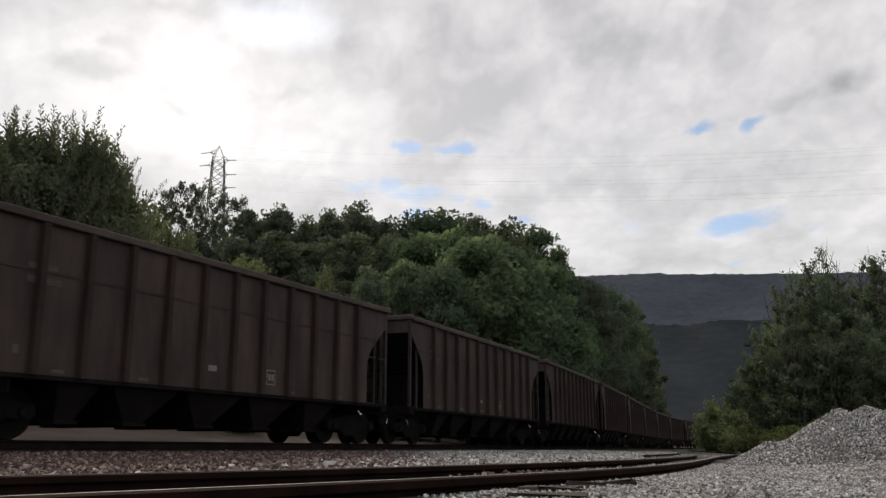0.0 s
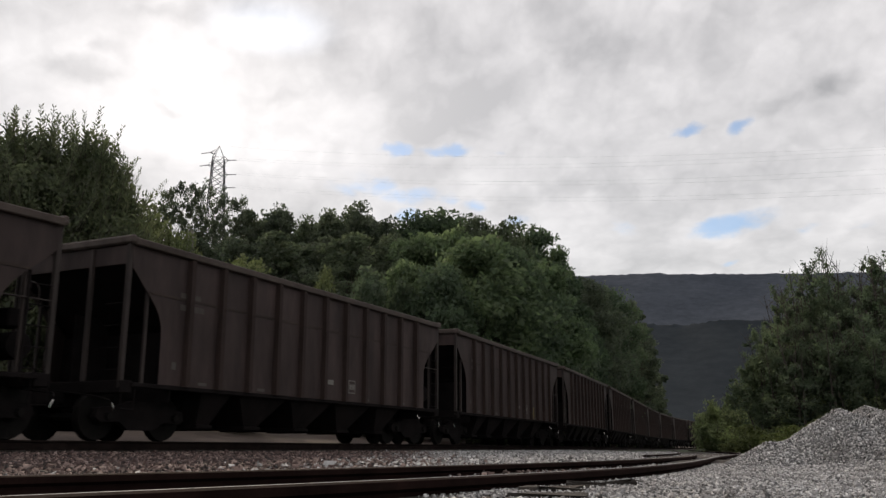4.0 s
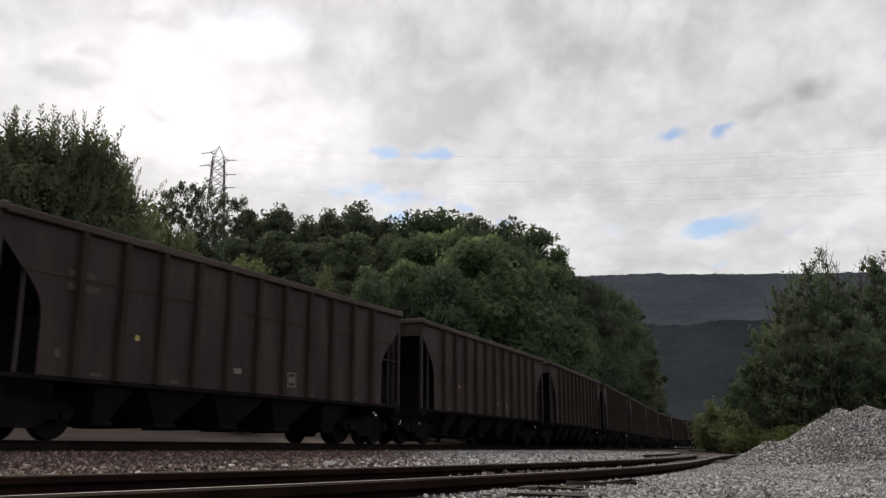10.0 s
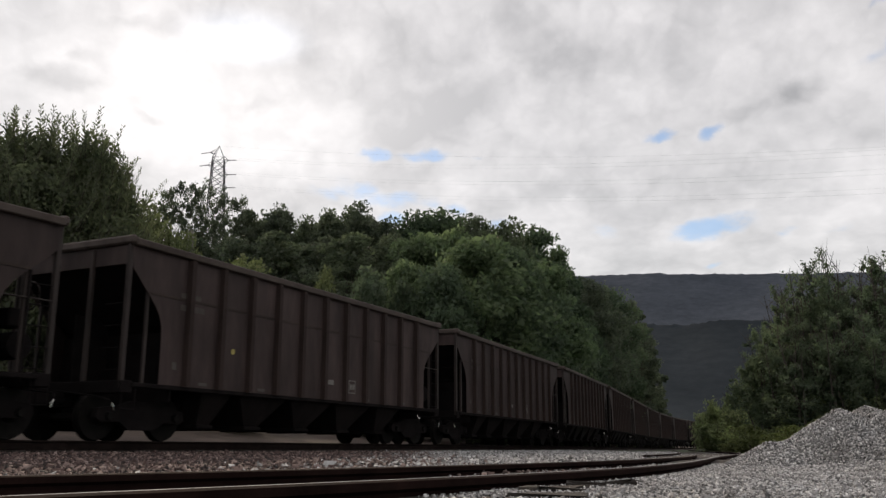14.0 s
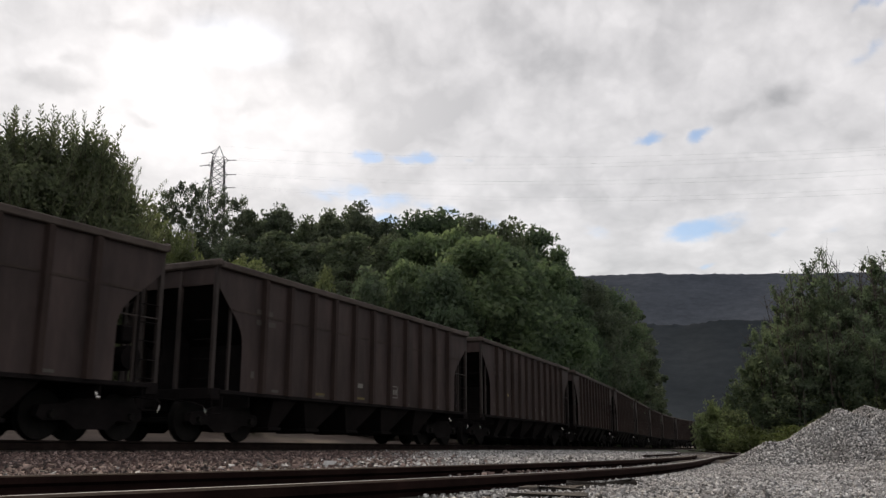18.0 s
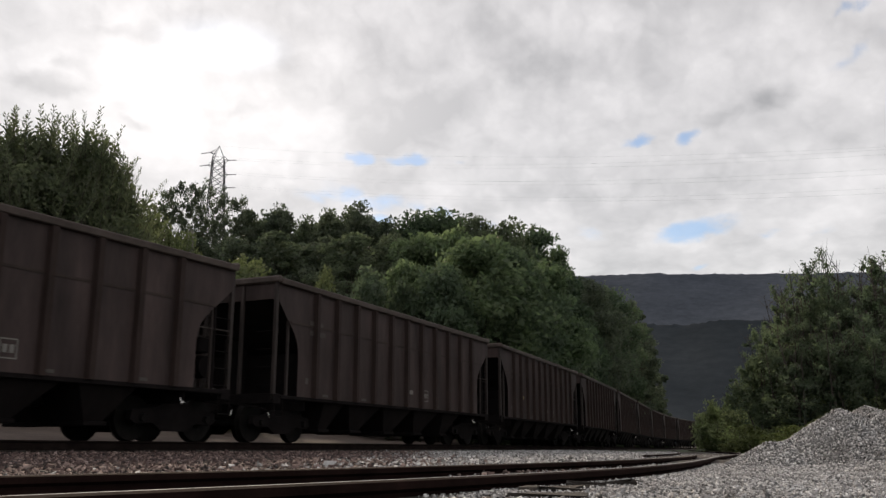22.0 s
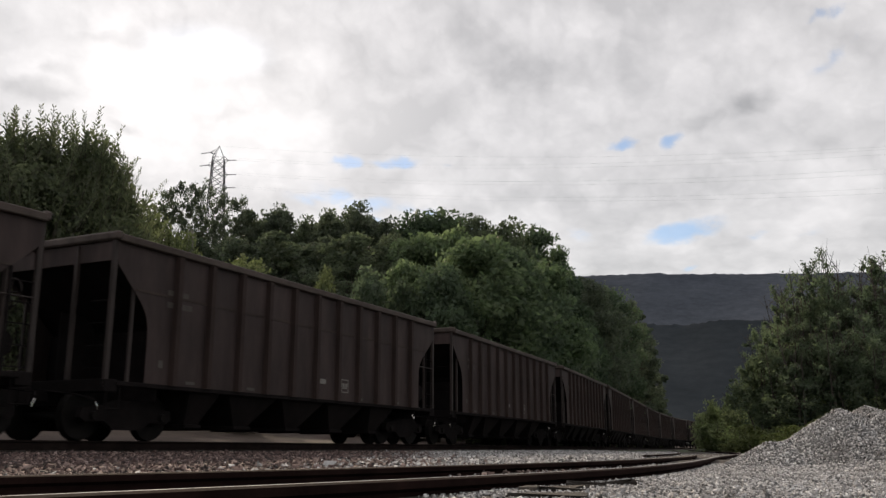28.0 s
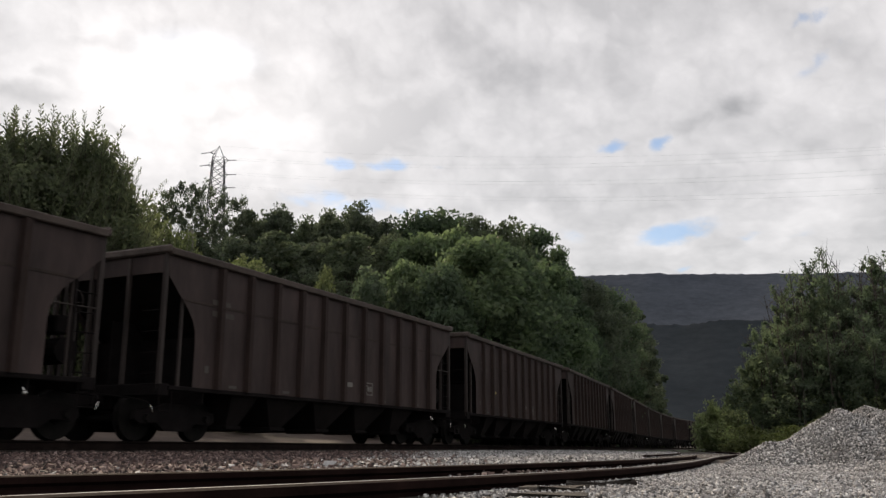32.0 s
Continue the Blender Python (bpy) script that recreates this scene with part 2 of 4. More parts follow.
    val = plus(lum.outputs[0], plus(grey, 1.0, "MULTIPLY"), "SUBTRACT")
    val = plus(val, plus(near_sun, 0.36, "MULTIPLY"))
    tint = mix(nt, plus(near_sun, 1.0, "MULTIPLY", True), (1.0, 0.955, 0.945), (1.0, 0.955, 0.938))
    em = nt.nodes.new("ShaderNodeEmission")
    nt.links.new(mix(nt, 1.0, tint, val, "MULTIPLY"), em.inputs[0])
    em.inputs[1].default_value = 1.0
    thin = nt.nodes.new("ShaderNodeBsdfTransparent")
    gap = None
    for x, y, a, b, w in THIN:
        g = plus(blot(x, y, a, b, 0.0, v), w, "MULTIPLY")
        gap = g if gap is None else plus(gap, g, "MAXIMUM")
    nt.links.new(mix(nt, 1.0, (1.0, 0.86, 0.69), plus(gap, 0.15), "MULTIPLY"), thin.inputs[0])
    body = nt.nodes.new("ShaderNodeAddShader")
    nt.links.new(em.outputs[0], body.inputs[0])
    nt.links.new(thin.outputs[0], body.inputs[1])
    clear = nt.nodes.new("ShaderNodeBsdfTransparent")
    ms = nt.nodes.new("ShaderNodeMixShader")
    nt.links.new(hole, ms.inputs[0])
    nt.links.new(body.outputs[0], ms.inputs[1])
    nt.links.new(clear.outputs[0], ms.inputs[2])
    nt.links.new(ms.outputs[0], nt.nodes["Material Output"].inputs[0])
    m.cycles.emission_sampling = "NONE"
    return m


# tears (x, y, half widths, depth) and heavy banks in the layer, metres on its own plan
HOLES = [(-153, 1774, 28, 40, 0.85), (-52, 1781, 47, 33, 0.65), (55, 1800, 33, 26, 0.40), (-219, 2010, 73, 84, 0.70), (-131, 2108, 69, 71, 0.80),
         (-292, 2058, 41, 68, 0.50), (-142, 2290, 37, 83, 0.95), (-41, 2134, 39, 57, 0.75), (23, 2176, 40, 65, 0.70), (148, 2351, 34, 62, 0.80),
         (420, 1659, 29, 35, 0.85), (503, 1636, 19, 44, 0.75), (734, 2395, 82, 130, 1.00), (963, 2415, 41, 65, 0.55), (1106, 2415, 38, 59, 0.50),
         (891, 2902, 30, 84, 0.60), (440, 2428, 51, 93, 0.30), (596, 1114, 21, 22, 0.60), (664, 1235, 17, 76, 0.36)]
GREYS = [(-337, 1172, 69, 86, 0.24), (-446, 1180, 73, 70, 0.15), (-642, 1371, 89, 80, 0.24), (-574, 1295, 40, 51, 0.14), (-555, 1566, 36, 58, 0.17),
         (-73, 1264, 104, 150, 0.08), (80, 1207, 133, 119, 0.09), (204, 1316, 117, 107, 0.08), (-156, 1395, 47, 95, 0.07), (601, 1431, 63, 87, 0.20),
         (532, 1552, 57, 86, 0.10), (815, 1692, 85, 136, 0.08), (-210, 1305, 40, 63, 0.08), (-339, 1496, 71, 40, 0.08), (-463, 1138, 47, 49, 0.10)]
# thinner cloud that drifts across the sun
THIN = [(-452, 1336, 72, 72, 0.48), (-310, 1230, 122, 122, 0.82)]
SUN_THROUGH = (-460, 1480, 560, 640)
# ---------------------------------------------------------------- helpers for meshes
def mesh_of(name, verts, faces, mat, smooth=False):
    me = bpy.data.meshes.new(name)
    me.from_pydata(verts, [], faces)
    me.materials.append(mat)
    if smooth:
        me.polygons.foreach_set("use_smooth", [True] * len(me.polygons))
    me.update()
    return me


def part(name, bm, mat, parent=None, label=""):
    """Links a bmesh as one mesh object under a thing or a part."""
    me = bpy.data.meshes.new(name)
    bmesh.ops.recalc_face_normals(bm, faces=bm.faces)
    bm.to_mesh(me)
    bm.free()
    me.materials.append(mat)
    return piece(name, me, parent, None, label)


def piece(name, me, parent=None, m=None, label=""):
    ob = new(name, me)
    ob.parent = parent
    if m is not None:
        ob.matrix_basis = m
    if label:
        ob["label"] = label
    return ob


def box(bm, x0, x1, y0, y1, z0, z1, bevel=0.0):
    vs = [bm.verts.new((x, y, z)) for x in (x0, x1) for y in (y0, y1) for z in (z0, z1)]
    fs = [bm.faces.new([vs[k] for k in q]) for q in ((0, 1, 3, 2), (4, 6, 7, 5), (0, 4, 5, 1), (2, 3, 7, 6), (0, 2, 6, 4), (1, 5, 7, 3))]
    if bevel:
        bmesh.ops.bevel(bm, geom=list({e for f in fs for e in f.edges}), offset=bevel, segments=1, affect="EDGES")
    return bm


def prism(bm, pts, y0, y1):
    """A plate: a closed outline in x, z, from y0 to y1."""
    a = [bm.verts.new((x, y0, z)) for x, z in pts]
    b = [bm.verts.new((x, y1, z)) for x, z in pts]
    bm.faces.new(a)
    bm.faces.new(b[::-1])
    n = len(pts)
    for k in range(n):
        bm.faces.new((a[k], b[k], b[(k + 1) % n], a[(k + 1) % n]))
    return bm


def tube(bm, p, q, r0, r1=None, n=8, caps=True):
    p, q = Vector(p), Vector(q)
    r1 = r0 if r1 is None else r1
    w = (q - p).normalized()
    u = w.orthogonal().normalized()
    v = w.cross(u)
    ring = [[bm.verts.new(c + (u * math.cos(2 * math.pi * k / n) + v * math.sin(2 * math.pi * k / n)) * r) for k in range(n)] for c, r in ((p, r0), (q, r1))]
    for k in range(n):
        bm.faces.new((ring[0][k], ring[0][(k + 1) % n], ring[1][(k + 1) % n], ring[1][k]))
    if caps:
        bm.faces.new(ring[0][::-1])
        bm.faces.new(ring[1])
    return bm


def bms():
    return bmesh.new()


def thing(name, label, category, group="", kind="", m=None):
    e = new(name)
    e.empty_display_size = 0.3
    if m is not None:
        e.matrix_basis = m
    return tagged(e, label, category, group, kind)


# ---------------------------------------------------------------- plan: the two tracks
RAIL_TOP, MAIN_BED = 0.425, 0.245           # main line
SIDE_TOP, YARD = 0.17, 0.11              # siding
GAUGE = 1.505                               # between the middles of the rail heads


class Line:
    """A track's middle line on the plan, run from start and heading with a curvature that depends on the way s along it."""

    def __init__(self, x, y, heading, curve, s0, s1, step=0.5):
        n1, n0 = int(s1 / step), int(-s0 / step)
        self.s, self.step = np.arange(-n0, n1 + 1) * step, step
        k = np.array([curve(s) for s in self.s])
        th = np.concatenate([[0], np.cumsum((k[1:] + k[:-1]) / 2 * step)])
        th += heading - th[n0]
        c, d = np.cos(th), np.sin(th)
        px = np.concatenate([[0], np.cumsum((c[1:] + c[:-1]) / 2 * step)])
        py = np.concatenate([[0], np.cumsum((d[1:] + d[:-1]) / 2 * step)])
        self.x, self.y, self.th = px - px[n0] + x, py - py[n0] + y, th

    def at(self, s, side=0.0):
        """The point at s, side metres to the left of the way, and the heading."""
        x, y, t = (np.interp(s, self.s, a) for a in (self.x, self.y, self.th))
        return x - side * math.sin(t), y + side * math.cos(t), t

    def away(self, px, py):
        """Signed distance (left of the way is +) and s of plan points."""
        idx = np.arange(0, len(self.s), 4)
        out, along = np.empty(len(px)), np.empty(len(px))
        for a in range(0, len(px), 4000):
            dx, dy = px[a:a + 4000, None] - self.x[idx], py[a:a + 4000, None] - self.y[idx]
            j = np.argmin(dx * dx + dy * dy, axis=1)
            r = np.arange(len(j))
            t = self.th[idx][j]
            u = -np.sin(t) * dx[r, j] + np.cos(t) * dy[r, j]
            w = np.cos(t) * dx[r, j] + np.sin(t) * dy[r, j]
            out[a:a + 4000], along[a:a + 4000] = np.where(np.abs(w) < 3, u, np.sign(u) * np.hypot(dx[r, j], dy[r, j])), self.s[idx][j]
        return out, along


def main_curve(s):
    if s < -15:
        return 0.00514 + 0.0000886 * 15 if s > -60 else 0.0
    if s < 135:
        return 0.00514 - 0.0000886 * s
    return max(-0.0068, 0.00514 - 0.0000886 * 135) * max(0, 1 - (s - 135) / 60)


CAR_HALF = 1.55
_h = 1.1238732
MAIN = Line(-3.0924 - CAR_HALF * math.sin(_h), 22.5 + CAR_HALF * math.cos(_h), _h, main_curve, -440, 560)


def bend(*k):
    """Curvature by way along the rail, held from knot to knot."""
    return lambda s: float(np.interp(s, [-1, 0, 1.5, 3, 5, 8, 12, 18, 30], [0, k[0], *k, 0]))


# the siding's rails close up at a turnout: the further rail ends at its frog
RAIL_A = Line(-1.714, 3.517, 0.8396, bend(0.0457, 0.0486, 0.0379, 0.0268, 0.0270, 0.0219), -40, 60, 0.25)
RAIL_B = Line(-0.9685, 1.998, 0.9095, bend(0.0398, 0.0804, 0.0380, 0.0038, -0.0143, 0.0165), -40, 100, 0.25)
# ---------------------------------------------------------------- ground
def smooth(a, b, x):
    t = np.clip((x - a) / (b - a), 0, 1)
    return t * t * (3 - 2 * t)


def wavy(x, y, size, seed=0.0):
    return np.array([noise.noise((a / size + seed, b / size, seed)) for a, b in zip(x, y)])


def terrain(x, y, u, rough=True, v=None, sv=None):
    """Height of the ground: u is the distance beyond the main line."""
    far = np.hypot(x, y)
    z = np.full_like(x, YARD) - 0.25 * smooth(30, 120, far) * smooth(0, -40, u)
    z = z + (MAIN_BED - 0.05 - YARD) * smooth(-5.0, -1.5, u)
    if v is not None:
        z = z - 0.085 * smooth(0.02, 0.10, v) * smooth(1.60, 1.45, v) * (1 - smooth(1.5, 4.5, sv)) * (far < 30)
    z = z + 0.42 * smooth(1.9, 5.0, u) + 2.2 * smooth(6, 16, u)
    climb = smooth(14, 120, u) * smooth(-60, 20, y)
    z = z + 15 * climb * smooth(420, 160, far) * (0.55 + 0.45 * smooth(80, -40, x))
    if rough:
        z = z + 0.05 * wavy(x, y, 1.3) * smooth(4, 8, np.abs(u)) * smooth(7, 12, far)
        z = z + 1.5 * wavy(x, y, 30, 4.0) * smooth(20, 60, u)
    return z


def build_ground():
    radii = [0.0] + list(0.4 * 1.042 ** np.arange(0, 228))
    n = 300
    ang = np.arange(n) * 2 * math.pi / n
    x = np.concatenate([r * np.sin(ang) for r in radii[1:]] + [[0.0]])
    y = np.concatenate([r * np.cos(ang) for r in radii[1:]] + [[0.0]])
    u, s = MAIN.away(x, y)
    v, sv = RAIL_B.away(x, y)
    z = terrain(x, y, u, True, v, sv)
    faces = []
    R = len(radii) - 1
    for i in range(R - 1):
        for k in range(n):
            a, b = i * n + k, i * n + (k + 1) % n
            faces.append((a, a + n, b + n, b))
    last = R * n
    faces += [(last, k, (k + 1) % n) for k in range(n)]
    me = mesh_of("ground", np.stack([x, y, z], 1).tolist(), faces, M_BED, True)
    me.materials.append(M_DIRT)
    me.materials.append(M_GRASS)
    cu = np.array([u[list(f)].mean() for f in faces])
    cr = np.array([math.hypot(x[f[0]], y[f[0]]) for f in faces])
    slot = np.where((np.abs(cu) < 2.6) | ((cu < 0) & (cr < 45)), 0, np.where((cu > 0) & (cu < 11), 1, 2))
    me.polygons.foreach_set("material_index", slot.astype(np.int32))
    return tagged(new("ground", me), "stone-dusted yard ground beside the tracks, rough grass beyond", "ground", kind="structure")


build_ground()

sheet_m = cloud_material()
R_CLOUD = 4700
cv = [(R_CLOUD * math.cos(a), R_CLOUD * math.sin(a), 0.0) for a in np.linspace(0, 2 * math.pi, 65)[:-1]]
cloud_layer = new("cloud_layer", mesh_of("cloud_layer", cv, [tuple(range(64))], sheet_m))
cloud_layer.location = (0, 0, 600 + EYE_Z)
tagged(cloud_layer, "bright broken grey-white cloud with small blue gaps", "clouds", kind="structure")


def ridge(name, mat, label, az0, az1, foot, crest, elev, rough, seed, n=420, rows=16):
    """A wooded ridge round the eye: foot and crest distances, the crest's height angle."""
    verts, faces = [], []
    for i in range(n + 1):
        a = radians(az0 + (az1 - az0) * i / n)
        big = noise.noise((a * 6 + seed, seed, 0)) * 0.5 + noise.noise((a * 17, seed, 3)) * 0.25
        fall = 0.0 if az0 > 0 else 0.058 * max(0.0, math.degrees(a) - 13.0)
        top = math.tan(radians(elev - fall + rough * big)) * crest
        for j in range(rows + 1):
            q = j / (rows - 2) * 0.96 if j <= rows - 2 else (0.992 if j == rows - 1 else 1.0)
            d = foot + (crest - foot) * q
            gully = 1 - 0.05 * (noise.noise((d * math.sin(a) / 420, d * math.cos(a) / 420, seed))) * math.sin(math.pi * q)
            z = top * (q ** 1.25) * gully - 4 * (1 - q)
            if j == rows:
                z += crest / 2600 * (5 * noise.noise((a * 900, seed, 7)) + 4 * noise.noise((a * 2500, seed, 9)))
            verts.append((d * math.sin(a), d * math.cos(a), z))
        verts.append(((crest + 200) * math.sin(a), (crest + 200) * math.cos(a), -5))
    w = rows + 2
    for i in range(n):
        for j in range(rows + 1):
            b = i * w + j
            faces.append((b, b + w, b + w + 1, b + 1))
    return tagged(new(name, mesh_of(name, verts, faces, mat, True)), label, "mountain", kind="structure")


ridge("mountain_ridge", M_RIDGE, "long flat-topped wooded mountain ridge, distance haze put into its blue-grey colour", -35, 75, 1300, 2600, 10.88, 0.08, 2.0)
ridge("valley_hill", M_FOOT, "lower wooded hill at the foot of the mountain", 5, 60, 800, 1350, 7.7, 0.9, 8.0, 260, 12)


# ---------------------------------------------------------------- tracks
RAIL_SHAPE = [(-0.070, 0.0), (0.070, 0.0), (0.070, 0.010), (0.012, 0.030), (0.010, 0.125), (0.036, 0.138), (0.036, 0.164), (0.011, 0.170), (-0.011, 0.170), (-0.036, 0.164), (-0.036, 0.138), (-0.010, 0.125), (-0.012, 0.030), (-0.070, 0.010)]


def rail(name, line, side, s0, s1, z, high, parent, head, label, step=0.5, web=None):
    n = max(2, int((s1 - s0) / step))
    verts, faces, slots = [], [], []
    m = len(RAIL_SHAPE)
    for i in range(n + 1):
        x, y, t = line.at(s0 + (s1 - s0) * i / n, side)
        for a, b in RAIL_SHAPE:
            verts.append((x - a * math.sin(t), y + a * math.cos(t), z - high + b / 0.17 * high))
    for i in range(n):
        for k in range(m):
            a, b = i * m + k, i * m + (k + 1) % m
            faces.append((a, b, b + m, a + m))
            slots.append(1 if k == 7 else 0)
    faces += [tuple(range(m))[::-1], tuple(range(n * m, n * m + m))]
    slots += [0, 0]
    me = mesh_of(name, verts, faces, web or M_RAIL)
    me.materials.append(head)
    me.polygons.foreach_set("material_index", slots)
    return piece(name, me, parent, None, label)


def ties(line, parent, s0, s1, gap, top, length=2.6, seed=0, side=0.0):
    rnd = random.Random(seed)
    shapes = []
    for k in range(5):
        bm = box(bms(), -0.115, 0.115, -length / 2, length / 2, -0.17, 0.0, 0.012)
        for v in bm.verts:
            v.co += Vector((rnd.uniform(-1, 1), rnd.uniform(-2, 2), rnd.uniform(-1, 0.4))) * 0.008
        me = bpy.data.meshes.new("tie")
        bmesh.ops.recalc_face_normals(bm, faces=bm.faces)
        bm.to_mesh(me)
        bm.free()
        me.materials.append(M_TIE)
        shapes.append(me)
    s = s0
    while s < s1:
        x, y, t = line.at(s, side + rnd.uniform(-0.05, 0.05))
        piece("tie", rnd.choice(shapes), parent, pose(x, y, top + rnd.uniform(-0.01, 0.004), 0, 0, math.degrees(t) + rnd.uniform(-1.5, 1.5)))
        s += gap * rnd.uniform(0.95, 1.05)


main_track = thing("main_track", "main line of rusty-sided steel rails on timber ties in ballast", "railway track", kind="structure")
for k in (-1, 1):
    rail("rail", MAIN, k * GAUGE / 2, -420, 540, RAIL_TOP, 0.18, main_track, M_DULL_HEAD, "steel rail with worn head and rusty web", 2.0, M_WEB)
siding_track = thing("siding_track", "siding of low rusty rails with bright heads, curving away beside a gravel pile", "railway track", kind="structure")
for line, side, s0, s1, head in ((RAIL_A, 0.0, -36, 13.3, M_DULL_HEAD), (RAIL_B, 0.0, -36, 96, M_HEAD), (RAIL_B, GAUGE, 15.0, 96, M_DULL_HEAD)):
    rail("rail", line, side, s0, s1, SIDE_TOP, 0.17, siding_track, head, "rusty steel rail, the glint on its head put into the colour", 0.4)
# ---------------------------------------------------------------- crushed stone
def stone_field(name, mat, label, pts, size, seed, category="gravel"):
    """Many small broken stones in one mesh; pts is an array of x, y, z."""
    rng = np.random.default_rng(seed)
    n = len(pts)
    base = np.array([(1, 0, 0), (-1, 0, 0), (0, 1, 0), (0, -1, 0), (0, 0, 1), (0, 0, -1)], float)
    tri = np.array([(0, 2, 4), (2, 1, 4), (1, 3, 4), (3, 0, 4), (2, 0, 5), (1, 2, 5), (3, 1, 5), (0, 3, 5)])
    v = base[None] * rng.uniform(0.55, 1.25, (n, 6, 1)) + rng.normal(0, 0.22, (n, 6, 3))
    v *= (size * rng.lognormal(0, 0.32, (n, 1, 1)) * rng.uniform(0.7, 1.3, (n, 1, 3)))
    q = rng.normal(size=(n, 4))
    q /= np.linalg.norm(q, axis=1)[:, None]
    w, x, y, z = q.T
    rot = np.stack([np.stack([1 - 2 * (y * y + z * z), 2 * (x * y - z * w), 2 * (x * z + y * w)], -1),
                    np.stack([2 * (x * y + z * w), 1 - 2 * (x * x + z * z), 2 * (y * z - x * w)], -1),
                    np.stack([2 * (x * z - y * w), 2 * (y * z + x * w), 1 - 2 * (x * x + y * y)], -1)], 1)
    v = np.einsum("nij,nkj->nki", rot, v) + pts[:, None, :]
    f = (tri[None] + 6 * np.arange(n)[:, None, None]).reshape(-1, 3)
    me = bpy.data.meshes.new(name)
    me.vertices.add(n * 6)
    me.vertices.foreach_set("co", v.reshape(-1))
    me.loops.add(len(f) * 3)
    me.loops.foreach_set("vertex_index", f.reshape(-1).astype(np.int32))
    me.polygons.add(len(f))
    me.polygons.foreach_set("loop_start", np.arange(0, len(f) * 3, 3, dtype=np.int32))
    me.polygons.foreach_set("loop_total", np.full(len(f), 3, np.int32))
    me.materials.append(mat)
    me.update(calc_edges=True)
    return tagged(new(name, me), label, category, kind="stuff")


def pile_height(x, y):
    """The heap of fresh gravel: a main mound with a lower lobe, spilling towards the siding."""
    def mound(x0, y0, x1, y1, h, slope, flat=0.0):
        """A ridge from one point to another, its flanks at the stone's angle of rest."""
        dx, dy = x1 - x0, y1 - y0
        q = np.clip(((x - x0) * dx + (y - y0) * dy) / max(dx * dx + dy * dy, 1e-6), 0, 1)
        fy = y - y0 - q * dy
        d = np.hypot(x - x0 - q * dx, np.where(fy < 0, 0.46 * fy, fy))
        return np.maximum(h - slope * np.maximum(d - flat, 0), 0)
    z = np.maximum(mound(3.93, 9.0, 3.98, 9.0, 0.675, 0.64), mound(4.22, 9.0, 4.24, 9.0, 0.70, 0.55))
    z = np.maximum(z, mound(4.5, 8.95, 6.9, 8.7, 0.665, 0.55, 0.05))
    z = np.maximum(z, mound(3.28, 9.0, 3.40, 9.0, 0.335, 0.50, 0.08))
    z = np.maximum(z, mound(4.3, 7.4, 6.5, 7.2, 0.24, 0.09))
    return z


def pile_z(x, y):
    z = pile_height(x, y)
    bumpy = np.array([noise.noise((a * 1.1, b * 1.1, 5)) + 0.5 * noise.noise((a * 3, b * 3, 9)) for a, b in zip(x, y)])
    return z + 0.03 * bumpy * smooth(0.02, 0.25, z)


def build_pile():
    gx, gy = np.meshgrid(np.linspace(1.2, 9.2, 90), np.linspace(3.2, 12.2, 90))
    x, y = gx.ravel(), gy.ravel()
    z = pile_z(x, y) - 0.03
    n = 90
    faces = [(a, a + 1, a + n + 1, a + n) for r in range(n - 1) for a in range(r * n, r * n + n - 1)]
    pile = new("gravel_pile", mesh_of("gravel_pile", np.stack([x, y, z], 1).tolist(), faces, M_DUST, True))
    tagged(pile, "heap of fresh grey crushed stone dumped beside the siding", "gravel pile", kind="stuff")
    rng = np.random.default_rng(5)
    m = 120000
    px, py = rng.uniform(1.8, 6.6, m * 3), rng.uniform(3.0, 10.4, m * 3)
    hz = pile_z(px, py)
    keep = hz > YARD
    px, py, hz = px[keep][:m], py[keep][:m], hz[keep][:m]
    s = stone_field("pile_stones", M_GRAVEL, "loose grey crushed stones on the heap", np.stack([px, py, hz - 0.004], 1), 0.0078, 6)
    s.parent = pile
    del s["category"]


build_pile()


def scatter(seed, count, box_, test, lift):
    rng = np.random.default_rng(seed)
    x, y = rng.uniform(box_[0], box_[1], count), rng.uniform(box_[2], box_[3], count)
    u, s = MAIN.away(x, y)
    v, sv = RAIL_B.away(x, y)
    k = test(x, y, u, v, rng)
    x, y, u, v, sv = x[k], y[k], u[k], v[k], sv[k]
    return np.stack([x, y, terrain(x, y, u, False, v, sv) + lift], 1)


in_view = lambda x, y: (np.abs(x) < 0.60 * y + 1.0) & (y > 1.2)
# clean stone by the siding, in front and to the right
p = scatter(11, 420000, (-0.5, 5.5, 0.0, 10.5), lambda x, y, u, v, r: (v < -0.05) & (x > 0.10 + 0.16 * r.normal(size=len(x))) & (pile_height(x, y) < 0.13) & (np.hypot((x - 2.3) / 2.7, (y - 5.2) / 4.8) < 1.08 - 0.35 * r.random(len(x)) ** 2), 0.004)
stone_field("yard_gravel", M_GRAVEL, "clean grey crushed stone spread beside the siding", p[:170000], 0.0056, 12)
# between the siding's rails
p = scatter(13, 100000, (-7.0, 12.0, -4.5, 30.0), lambda x, y, u, v, r: (v > 0.05) & (v < 1.5) & (r.random(len(x)) < 0.8), 0.002)
clean = p[:, 0] > 0.6 + 0.5 * np.random.default_rng(4).normal(size=len(p))
stone_field("siding_ballast", M_BALLAST, "dirty brown-grey stones between the siding rails", p[~clean][:12000], 0.018, 14)
stone_field("clean_siding_ballast", M_GRAVEL, "cleaner grey stones between the siding rails", p[clean][:20000], 0.0095, 18)
# the wide bed between siding and main line
p = scatter(15, 260000, (-9.0, 16.0, 3.0, 48.0), lambda x, y, u, v, r: in_view(x, y) & (v > 1.45) & (u < -1.0), 0.006)
